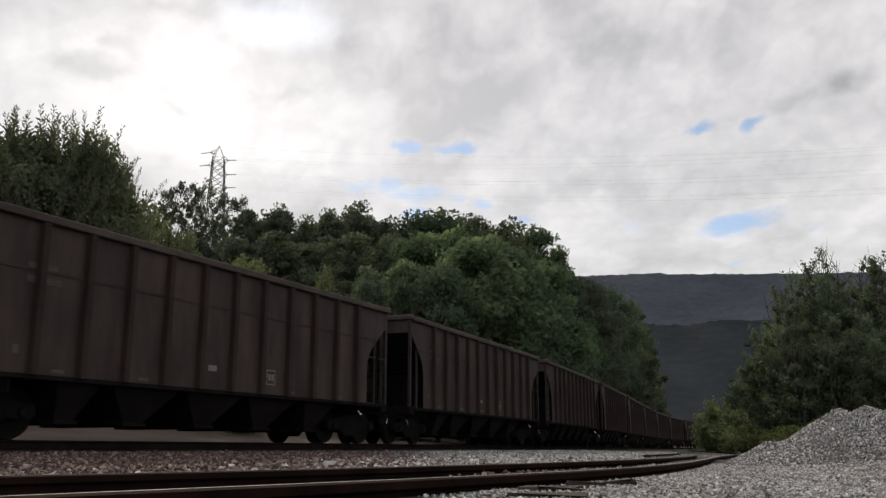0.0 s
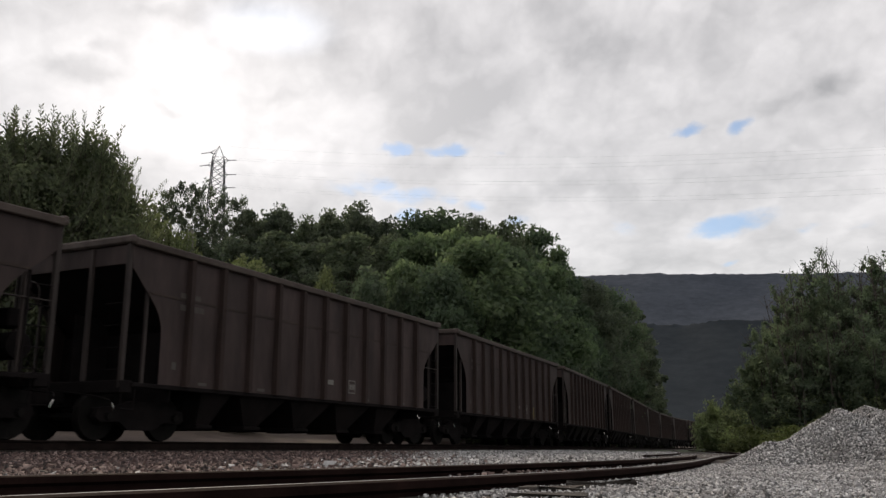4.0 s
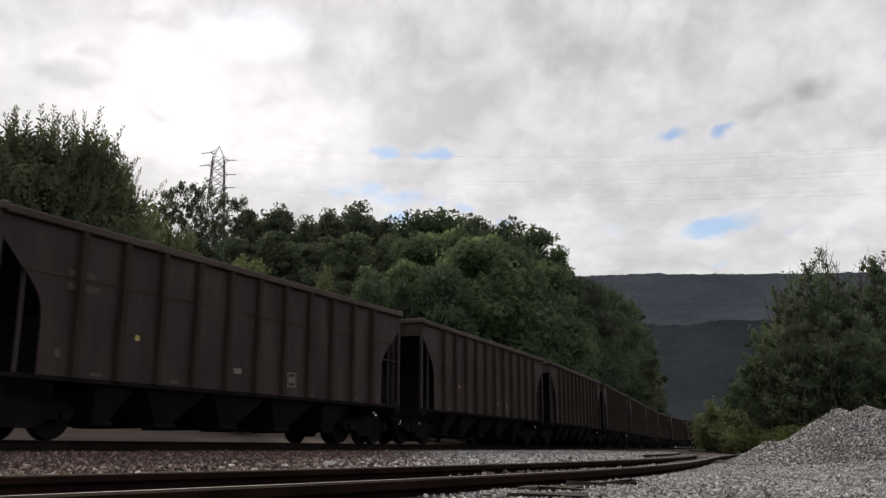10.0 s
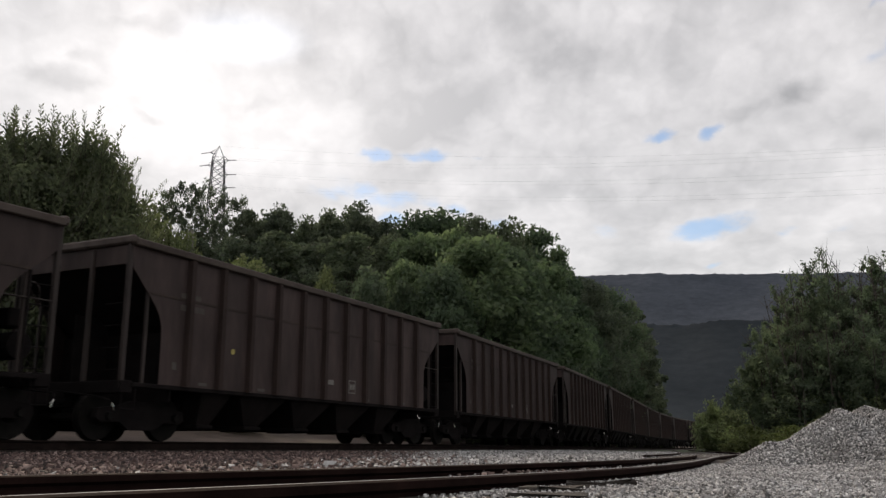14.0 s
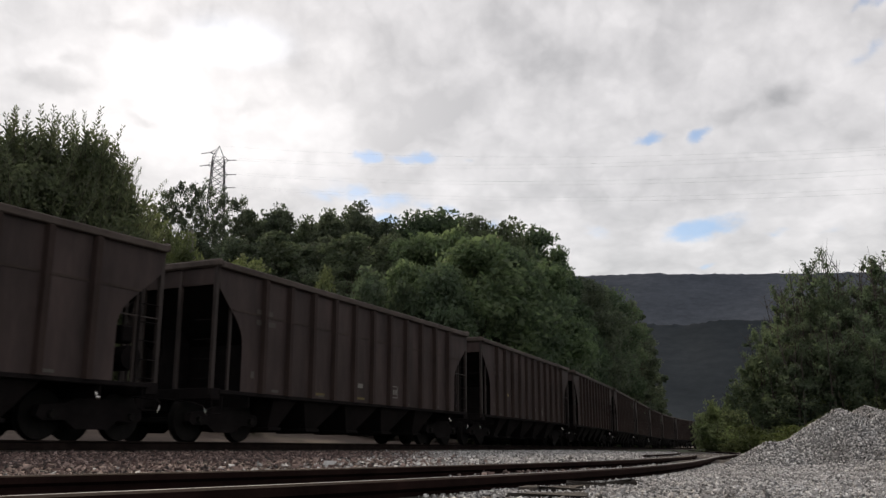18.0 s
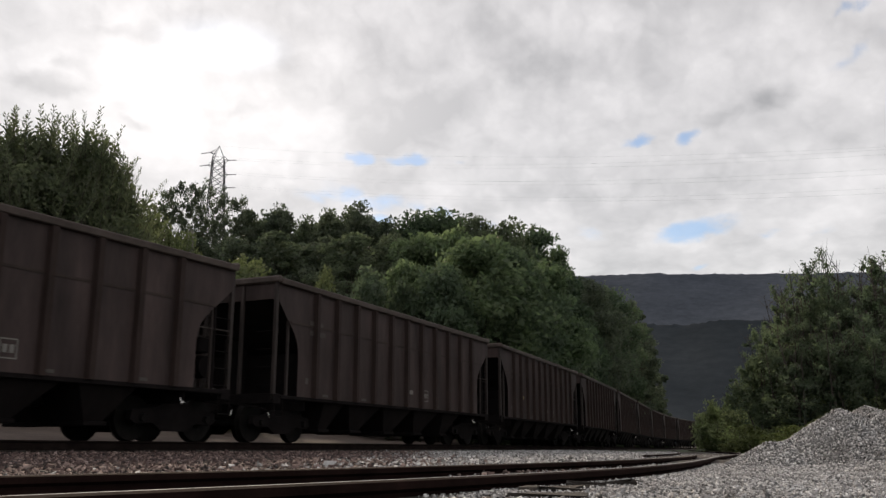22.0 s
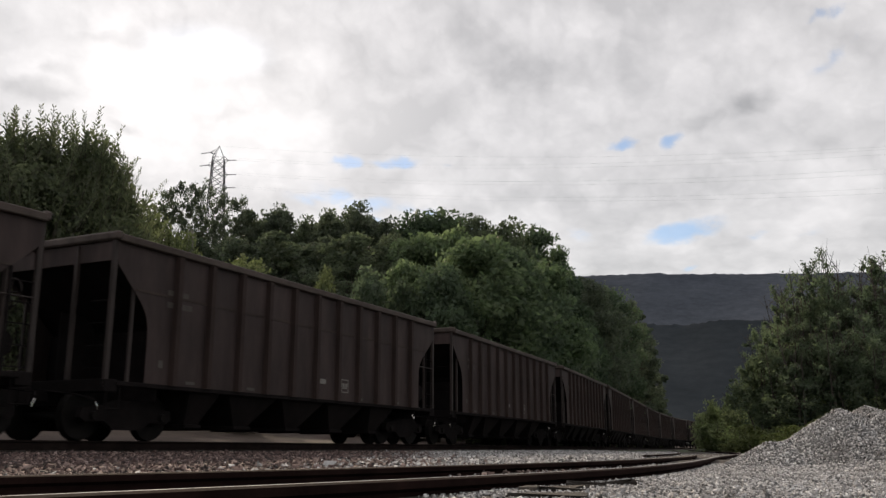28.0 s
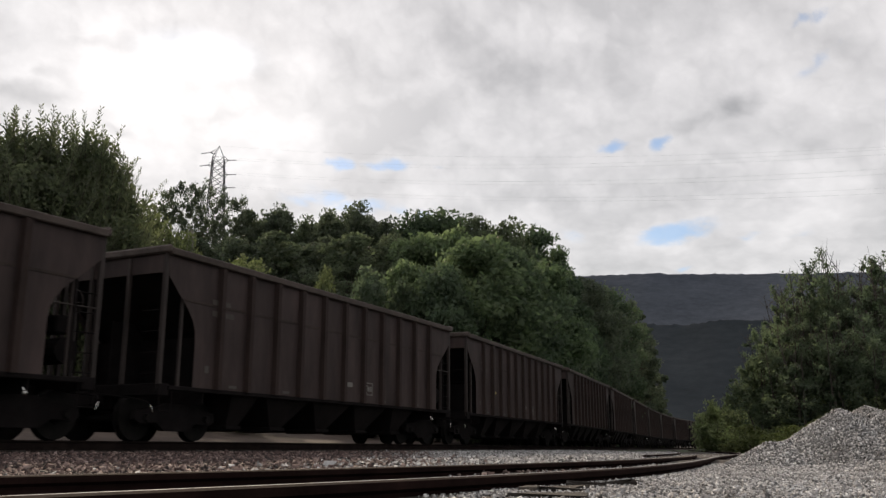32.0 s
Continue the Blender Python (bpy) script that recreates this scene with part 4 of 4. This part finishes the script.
def thicket_meshes(name, height, width, stems, leaf, mat, seed, bare=0.12, full=1.0):
    """Scrub grown up from one foot: leaning stems with thin side twigs, leafy unevenly, bare twig ends on top."""
    rng = np.random.default_rng(seed)
    bm = bms()
    P = []
    for k in range(stems):
        a, q = rng.random() * 2 * math.pi, rng.random() ** 0.6
        foot = np.array((math.cos(a) * q * width * 0.22, math.sin(a) * q * width * 0.22, -0.2))
        tall = height * rng.uniform(0.62, 1.0) * (1 - 0.22 * q)
        tip = foot + np.array((math.cos(a) * q * width * 0.36 + rng.normal(0, 0.04) * height, math.sin(a) * q * width * 0.36, tall))
        kink = (foot + tip) / 2 + rng.normal(0, 0.03, 3) * height
        r = 0.012 * height * rng.uniform(0.5, 1.0)
        limb(bm, Vector(foot), Vector(kink), r, r * 0.6, 6)
        limb(bm, Vector(kink), Vector(tip), r * 0.6, 0.01, 5)
        thick = rng.uniform(0.30, 1.25) * full
        # bare twigs standing above the leaves
        for j in range(2):
            p = kink + (tip - kink) * rng.uniform(0.55, 1.0)
            q2 = p + np.array((rng.normal(0, 0.06), rng.normal(0, 0.06), rng.uniform(0.04, 0.10))) * height
            limb(bm, Vector(p), Vector(q2), 0.016, 0.005, 3)
            for f in (0.5, 0.75):
                p2 = p + (q2 - p) * f
                limb(bm, Vector(p2), Vector(p2 + rng.normal(0, 0.02, 3) * height + (0, 0, 0.02 * height)), 0.009, 0.004, 3)
        for j in range(rng.integers(16, 24)):
            h = rng.uniform(0.14, 1.0)
            p = foot + (kink - foot) * h * 2 if h < 0.5 else kink + (tip - kink) * (h - 0.5) * 2
            b = rng.random() * 2 * math.pi
            ln = width * rng.uniform(0.10, 0.30) * (1.25 - 0.7 * h)
            d = np.array((math.cos(b) * ln, math.sin(b) * ln, ln * rng.uniform(0.1, 1.3)))
            limb(bm, Vector(p), Vector(p + d), 0.014, 0.004, 3)
            if h > 0.86 and rng.random() < bare * 3:
                continue
            m = int(rng.integers(25, 75) * thick)
            f = rng.random((m, 1)) ** 0.7
            P.append(p[None] + f * d[None] * 1.1 + rng.normal(0, 1, (m, 3)) * ln * (0.14, 0.14, 0.11) * (0.5 + f))
    return trunk_mesh(name, bm), leaf_mesh(name, np.concatenate(P), leaf, mat, rng)


def plant(name, meshes, x, y, z, sx=1.0, sz=1.0, rz=0.0, label="", category="tree", group=""):
    t = thing(name, label, category, group, m=pose(x, y, z, 0, 0, rz) @ Matrix.Diagonal((sx, sx, sz, 1)))
    piece("trunk", meshes[0], t)
    piece("crown", meshes[1], t)
    return t


def ground_z(x, y):
    ax, ay = np.array([x]), np.array([y])
    u, _ = MAIN.away(ax, ay)
    return float(terrain(ax, ay, u, False)[0])


def place(name, kinds, rows, label, group, category="tree", seed=0):
    """rows: x, y, height, width of each plant."""
    rnd = random.Random(seed)
    for x, y, hgt, wid in rows:
        meshes, h0, w0 = rnd.choice(kinds)
        plant(name, meshes, x, y, ground_z(x, y) - 0.1, wid / w0, hgt / h0, rnd.uniform(0, 360), label, category, group)
WIDE = 1.5
DARK = [(tree_meshes("dark_tree_a", 18, 7.0, 90, 15000, 0.15, L_DARK, 21, 0.12, clump=(0.08, 0.19)), 18, 7.0), (tree_meshes("dark_tree_b", 18, 7.0, 100, 20000, 0.15, L_DARK, 22, 0.18, clump=(0.08, 0.19)), 18, 7.0),
        (tree_meshes("dark_tree_c", 18, 6.5, 85, 14000, 0.15, L_DARK, 23, 0.18, lean=0.03, clump=(0.07, 0.17)), 18, 6.5)]
OPEN = [(tree_meshes("open_tree_a", 18, 8.0, 80, 4000, 0.13, L_DARK, 31, 0.66, clump=(0.05, 0.10)), 18, 8.0), (tree_meshes("open_tree_b", 18, 7.5, 74, 3700, 0.13, L_DARK, 32, 0.64, lean=-0.03, clump=(0.05, 0.10)), 18, 7.5)]
ROUND = [(tree_meshes("round_tree_a", 18, 8.0, 120, 22000, 0.15, L_DARK, 25, 0.2), 18, 8.0), (tree_meshes("round_tree_b", 18, 7.5, 110, 20000, 0.15, L_MID, 26, 0.2), 18, 7.5)]
GREEN = [(tree_meshes("green_tree_a", 12, 7.0, 95, 19000, 0.15, L_MID, 41, 0.10), 12, 7.0), (tree_meshes("green_tree_b", 12, 6.5, 85, 17000, 0.15, L_MID, 42, 0.12), 12, 6.5)]
LUSH = [(tree_meshes("lush_tree", 12, 7.0, 100, 20000, 0.15, L_BRIGHT, 43, 0.08), 12, 7.0)]
SHOOTY = [(tree_meshes("shoot_tree_a", 11, 7.5, 110, 30000, 0.095, L_SHOOT, 51, 0.06, shoots=110), 11, 7.5), (tree_meshes("shoot_tree_b", 11, 7.0, 100, 27000, 0.095, L_SHOOT, 52, 0.06, shoots=104), 11, 7.0)]
YELLOW = [(tree_meshes("yellow_bush", 5, 3.6, 40, 9000, 0.075, L_YELLOW, 61, 0.05), 5, 3.6)]
GREYB = [(tree_meshes("grey_bush", 6, 4.0, 45, 6000, 0.11, L_GREY, 62, 0.05), 6, 4.0)]
SCRUB = [(thicket_meshes("scrub_tree_a", 8, 3.6, 18, 0.048, L_GREY, 71, 0.14, 3.0), 8, 3.6), (thicket_meshes("scrub_tree_b", 8, 3.4, 17, 0.048, L_GREY, 72, 0.20, 2.8), 8, 3.4),
         (thicket_meshes("scrub_tree_c", 8, 3.2, 16, 0.050, L_GREY, 73, 0.20, 2.6), 8, 3.2)]
LOWSCRUB = [(thicket_meshes("scrub_bush_a", 3.5, 3.0, 16, 0.065, L_LOW, 75, 0.05, 1.4), 3.5, 3.0), (thicket_meshes("scrub_bush_b", 3.5, 3.0, 15, 0.065, L_LOW, 76, 0.05, 1.4), 3.5, 3.0)]
WEED = [(tree_meshes("weed_clump", 1.5, 1.6, 30, 2600, 0.05, L_WEED, 81, 0.02), 1.5, 1.6)]

# x, y, height of the top above the eye's floor, width
OPEN_ROWS = [(-30.6, 95, 28.4, 3.4), (-29.0, 96, 29.5, 3.8), (-27.5, 98, 29.9, 3.9), (-24.7, 95, 28.0, 3.0), (-22.1, 92, 26.6, 3.5)]
SKYLINE = [(-18.5, 95, 27.1, 5.1), (-14.2, 90, 24.0, 4.0), (-11.1, 84, 23.2, 4.0), (-8.2, 86, 24.2, 4.4), (-6.0, 88, 22.9, 3.4), (-3.0, 92, 25.0, 5.3), (0.4, 95, 25.9, 6.6), (3.6, 90, 23.7, 4.0),
           (6.1, 84, 21.6, 4.3), (8.8, 86, 21.9, 4.9), (11.6, 88, 20.2, 3.1)]
FILL = [(-20.4, 96, 26.6, 4.2), (-16.4, 94, 25.4, 4.2), (-13.2, 90, 23.6, 4.0), (-10.2, 90, 24.2, 4.6), (-7.2, 92, 24.9, 4.1), (-4.8, 92, 23.7, 4.1), (-1.5, 97, 26.6, 6.2), (2.5, 94, 24.9, 5.4), (5.0, 88, 22.5, 3.9), (7.6, 88, 22.5, 4.5), (10.4, 90, 21.6, 4.0)]
CROWNS = [(-20.6, 93, 25.7, 4.2), (-17.4, 93, 25.3, 4.6), (-15.0, 92, 23.8, 4.4), (-12.2, 92, 24.6, 4.6), (-9.6, 90, 24.2, 4.4)]
MIDDLE = [(-19.7, 78, 18.1, 3.4), (-19.0, 80, 18.0, 4.2), (-16.9, 82, 19.4, 5.2), (-12.8, 80, 19.0, 5.1), (-6.0, 74, 17.1, 5.2), (-8.9, 74, 17.1, 5.2), (-2.1, 74, 16.6, 4.7), (1.8, 76, 17.0, 4.8)]
LOWER = [(-21.4, 75, 18.2, 4.0), (-16.3, 70, 17.1, 4.0), (-13.4, 72, 18.1, 4.6), (-10.3, 70, 17.1, 4.0), (-7.1, 66, 16.6, 4.6), (-3.9, 64, 15.2, 3.7), (-21.6, 60, 16.3, 3.4), (-23.1, 58, 15.8, 3.7), (-19.7, 62, 14.7, 2.8)]
SLOPE = [(4.1, 52, 11.7, 4.0), (6.4, 56, 11.8, 3.9), (-0.1, 46, 9.5, 3.2), (9.3, 66, 13.0, 3.4)]
SUNNY = [(2.2, 50, 11.9, 4.8), (-1.6, 62, 15.0, 4.7), (0.6, 60, 14.7, 4.2), (-2.2, 52, 11.0, 3.0)]
TRACKSIDE = [(12.0, 72, 13.5, 4.1), (15.5, 82, 14.8, 4.2), (6.8, 60, 10.7, 3.4), (9.9, 68, 11.2, 3.0)]
TRACK_FAR = [(19.1, 92, 15.3, 4.1), (23.2, 104, 14.9, 3.4), (25.6, 112, 13.9, 2.8), (28.1, 120, 11.8, 2.4), (30.2, 126, 8.4, 2.2)]
LEFT = [(-14.8, 30, 12.4, 3.8), (-13.5, 32, 12.8, 3.5), (-13.0, 33, 12.2, 1.9), (-16.8, 30, 12.3, 3.0), (-17.8, 34, 13.3, 3.2)]
YELLOWS = [(-13.5, 40, 11.1, 2.0), (-8.3, 36, 7.8, 3.2), (-6.0, 44, 8.9, 1.3), (-12.8, 42, 10.2, 1.9), (-13.2, 36, 10.1, 1.8)]
GREYS_B = [(-3.8, 47, 9.7, 2.4), (-4.2, 45, 8.7, 1.7), (9.9, 64, 8.5, 2.0), (5.5, 58, 9.6, 2.6), (3.1, 50, 9.0, 2.5), (-1.9, 46, 8.9, 2.0)]
RIGHT = [(14.8, 36, 7.6, 2.0), (15.6, 36.5, 8.0, 2.2), (16.5, 37, 8.8, 2.1), (17.5, 37.5, 9.0, 2.2), (18.5, 38, 9.2, 2.3), (13.3, 36, 5.3, 1.7), (13.9, 35.5, 6.3, 1.7), (15.7, 40, 8.2, 2.1), (15.6, 38, 8.0, 2.1), (15.7, 36, 7.7, 2.1), (17.0, 36, 8.3, 2.4), (18.2, 36, 8.4, 2.6), (19.2, 37, 8.7, 2.8), (16.6, 42, 7.7, 1.6), (16.6, 44, 6.5, 1.7), (17.4, 48, 6.1, 1.7), (17.4, 50, 5.1, 1.6), (13.8, 34, 5.6, 2.1), (15.3, 33, 5.6, 2.1), (16.3, 33, 5.8, 2.1)]
RIGHT_LOW = [(18.1, 60, 3.8, 2.3), (17.1, 54, 3.8, 2.1), (16.7, 50, 4.1, 2.2), (15.5, 44, 3.4, 2.2), (15.0, 40, 3.4, 2.3), (14.9, 37, 3.4, 2.3), (15.3, 35, 3.4, 2.4), (15.6, 33, 3.2, 2.5), (14.7, 48, 2.0, 1.7), (14.3, 44, 2.2, 1.7), (13.3, 38, 1.8, 1.7), (13.6, 35, 2.0, 1.8)]
WEEDS = [(10.2, 30, 1.1, 1.0), (10.3, 28, 0.8, 0.8), (11.0, 34, 0.7, 0.9), (10.5, 27, 1.0, 0.8), (10.4, 25, 1.1, 0.7), (10.9, 31, 0.8, 0.8)]


def stand(name, kinds, rows, label, group, category="tree", seed=0, wide=WIDE, tall=1.0):
    place(name, kinds, [(x, y, (t - ground_z(x, y)) * tall, w * wide) for x, y, t, w in rows], label, group, category, seed)


stand("tree", OPEN, OPEN_ROWS, "tall thin-crowned dark tree with bare trunks on the hilltop", "hilltop trees", seed=1)
stand("tree", DARK, SKYLINE[:4], "tall dark green broadleaf tree on the hilltop", "hilltop trees", seed=2, tall=0.97, wide=1.6)
stand("tree", ROUND, SKYLINE[4:], "broad round-crowned dark green tree on the hilltop", "hilltop trees", seed=2, tall=0.98, wide=1.75)
stand("tree", DARK, FILL, "tall dark green broadleaf tree on the hilltop", "hilltop trees", seed=22, tall=0.91)
stand("tree", DARK, CROWNS, "tall dark green broadleaf tree on the hilltop", "hilltop trees", seed=27)
stand("tree", DARK, MIDDLE, "dark green tree in shade on the hillside", "hillside trees", seed=23)
stand("tree", DARK, LOWER, "dark green tree in shade on the hillside", "hillside trees", seed=3)
stand("tree", GREEN, SLOPE, "full green broadleaf tree on the slope above the train", "hillside trees", seed=4)
stand("tree", LUSH, SUNNY, "yellow-green broadleaf tree on the slope, sunlight put into its leaf colour", "hillside trees", seed=5)
stand("tree", ROUND, TRACKSIDE, "green tree in the row beside the main line", "trackside trees", seed=6)
stand("tree", DARK, TRACK_FAR, "dark green tree in the row beside the main line", "trackside trees", seed=26)
stand("tree", SHOOTY, LEFT, "tall bushy tree with upright leafy shoots behind the train", "shoot trees", seed=7, wide=1.52, tall=1.03)
stand("bush", YELLOW, YELLOWS, "yellow-green bush behind the train", "bushes", "bush", seed=8)
stand("bush", GREYB, GREYS_B, "grey-green bush on the slope", "bushes", "bush", seed=9)
VERGE = []
for k in range(26):
    vx, vy, _ = MAIN.at(30 + 3.6 * k, 3.6 + 0.7 * math.sin(k * 2.3))
    VERGE.append((vx, vy, ground_z(vx, vy) + 1.5 + 0.5 * math.sin(k * 1.7), 2.2))
stand("bush", GREYB, VERGE, "low dark bush on the verge beside the main line", "verge bushes", "bush", seed=13)
stand("tree", SCRUB, RIGHT, "scrubby grey-green tree with bare twigs behind the gravel pile", "scrub trees", seed=10, wide=1.5, tall=1.12)
stand("bush", LOWSCRUB, RIGHT_LOW, "low scrubby bush beside the siding", "scrub bushes", "bush", seed=11, wide=1.3)
stand("weed_clump", WEED, WEEDS, "yellow-green weeds behind the gravel pile", "weeds", "weeds", seed=12, wide=1.5)


# ---------------------------------------------------------------- pylon, wires, pole
def pylon(x, y, base, top, rz):
    t = thing("pylon", "tall grey lattice steel transmission tower on the hill", "pylon", m=pose(x, y, base, 0, 0, rz))
    H = top - base

    def half(z):
        d = H - z
        return 1.5 * d / 3.6 if d < 3.6 else 1.5 + (d - 3.6) * 0.045
    levels = list(np.linspace(0, H - 3.6, 25))
    for sx, sy in ((-1, -1), (1, -1), (1, 1), (-1, 1)):
        bm = bms()
        for a, b in zip(levels, levels[1:]):
            tube(bm, (sx * half(a), sy * half(a), a), (sx * half(b), sy * half(b), b), 0.15, n=4)
        b = levels[-1]
        tube(bm, (sx * half(b), sy * half(b), b), (0, 0, H), 0.09, n=4)
        part("leg", bm, M_STEEL, t)
    bm = bms()
    for a, b in zip(levels, levels[1:]):
        ha, hb = half(a), half(b)
        for p, q in (((-1, -1), (1, -1)), ((1, -1), (1, 1)), ((1, 1), (-1, 1)), ((-1, 1), (-1, -1))):
            tube(bm, (p[0] * ha, p[1] * ha, a), (q[0] * hb, q[1] * hb, b), 0.095, n=3)
            tube(bm, (q[0] * ha, q[1] * ha, a), (p[0] * hb, p[1] * hb, b), 0.095, n=3)
            tube(bm, (p[0] * hb, p[1] * hb, b), (q[0] * hb, q[1] * hb, b), 0.055, n=3)
    part("bracing", bm, M_STEEL, t)
    tips = []
    for d, sx, ln in ((4.0, 1, 2.6), (8.1, 1, 2.6), (11.8, 1, 2.6), (2.0, -1, 2.4), (5.6, -1, 2.7)):
        bm = bms()
        zz = H - d
        tip = Vector((sx * ln, 0, zz))
        hh = half(zz)
        for sy in (-1, 1):
            tube(bm, (sx * hh, sy * hh, zz - 0.5), tip, 0.08, n=4)
            tube(bm, (sx * hh, sy * hh, zz + 0.7), tip, 0.07, n=4)
        arm = part("cross_arm", bm, M_STEEL, t)
        bm = bms()
        end = tip + Vector((sx * 2.3, 0.0, 0.15 if sx > 0 else -0.45))
        for k in range(9):
            a, b = tip.lerp(end, k / 9), tip.lerp(end, (k + 0.7) / 9)
            tube(bm, a, b, 0.15, n=6)
        part("insulator", bm, M_INSUL, arm)
        if sx > 0:
            tips.append(end)
    tips.append(Vector((0, 0, H)))
    return t, [t.matrix_basis @ p for p in tips]


tower, ends = pylon(-61.2, 230, ground_z(-61.2, 230) - 0.3, 81.2, 8)
for k, p in enumerate(ends):
    for d in ((0.0, 0.55) if k < len(ends) - 1 else (0.0,)):
        far = Vector((98.5, 160 + 2 * k, (55.9, 52.5, 49.1, 59.2)[k] + d))
        bm = bms()
        rings = []
        for i in range(41):
            q = i / 40
            c = p.lerp(far, q) + Vector((0, 0, -4 * 3.0 * q * (1 - q) + d))
            rings.append([bm.verts.new(c + Vector((0, 0.011 * math.cos(a), 0.011 * math.sin(a)))) for a in (0, 2.09, 4.19)])
        for a, b in zip(rings, rings[1:]):
            for i in range(3):
                bm.faces.new((a[i], a[(i + 1) % 3], b[(i + 1) % 3], b[i]))
        wire = part("power_line", bm, M_WIRE)
        tagged(wire, "thin overhead power line conductor", "power line", "power lines")

bm = bms()
gz = ground_z(-12.9, 44)
tube(bm, (0, 0, 0), (0, 0, 11.15 - gz), 0.20, 0.15, n=10)
pole = thing("utility_pole", "plain weathered grey wooden utility pole on the hillside", "utility pole", m=pose(-12.9, 44, gz))
part("pole", bm, M_WOOD, pole)
bm = tube(bms(), (0, 0, 11.15 - gz), (0, 0, 11.30 - gz), 0.17, 0.05, n=10)
part("cap", bm, M_STEEL, pole)
# ---------------------------------------------------------------- ties
ties(RAIL_B, siding_track, -6.0, 34.0, 0.56, 0.035, 2.6, 1, 0.72)
ties(MAIN, main_track, -30.0, 100.0, 0.54, MAIN_BED + 0.002, 2.7, 2)


def loose_timber(x, y, z, rz, length):
    """A split end of an old tie lying in the stone."""
    rnd = random.Random(int(x * 100))
    bm = box(bms(), -length / 2, length / 2, -0.07, 0.07, -0.07, 0.012, 0.006)
    for q in bm.verts:
        q.co += Vector((rnd.uniform(-0.04, 0.04), rnd.uniform(-0.02, 0.02), rnd.uniform(-0.012, 0.012)))
    t = part("tie_stub", bm, M_TIE)
    t.matrix_basis = pose(x, y, z, rnd.uniform(-4, 4), rnd.uniform(-3, 3), rz)
    tagged(t, "split end of an old dark timber tie in the gravel", "railway tie", "loose tie ends")


for stub in ((0.34, 3.02, -8, 0.22), (0.44, 3.50, 14, 0.20), (0.63, 3.95, -20, 0.14), (0.79, 4.10, 8, 0.10), (0.52, 3.72, 40, 0.09)):
    loose_timber(*stub[:2], YARD + 0.004, *stub[2:])
# ---------------------------------------------------------------- what moves
def motions():
    # the train
    for k, car in enumerate(CARS):
        walk(car, [(t, car_pose(PITCH * (FIRST + k) - travelled(t))) for t in range(0, 33)])
    # wheels, all turning alike
    sets = [o for car in CARS for o in car.children_recursive if o.name.split(".")[0] == "wheelset"]
    steps = [i / 30 for i in range(961)]
    walk(sets[0], [(t, pose(0, 0, 0, 0, -math.degrees((travelled(t) - travelled(0)) / 0.455), 0)) for t in steps])
    act, slot = sets[0].animation_data.action, sets[0].animation_data.action_slot
    for w in sets[1:]:
        w.rotation_mode = "QUATERNION"
        w.animation_data_create()
        w.animation_data.action, w.animation_data.action_slot = act, slot
    # the clouds drift
    drift = lambda t: pose(-4.6 * (t - 16.5), 3.4 * (t - 16.5), 600 + EYE_Z)
    walk(cloud_layer, [(0.0, drift(0.0)), (16.0, drift(16.0)), (32.0, drift(32.0))])


motions()
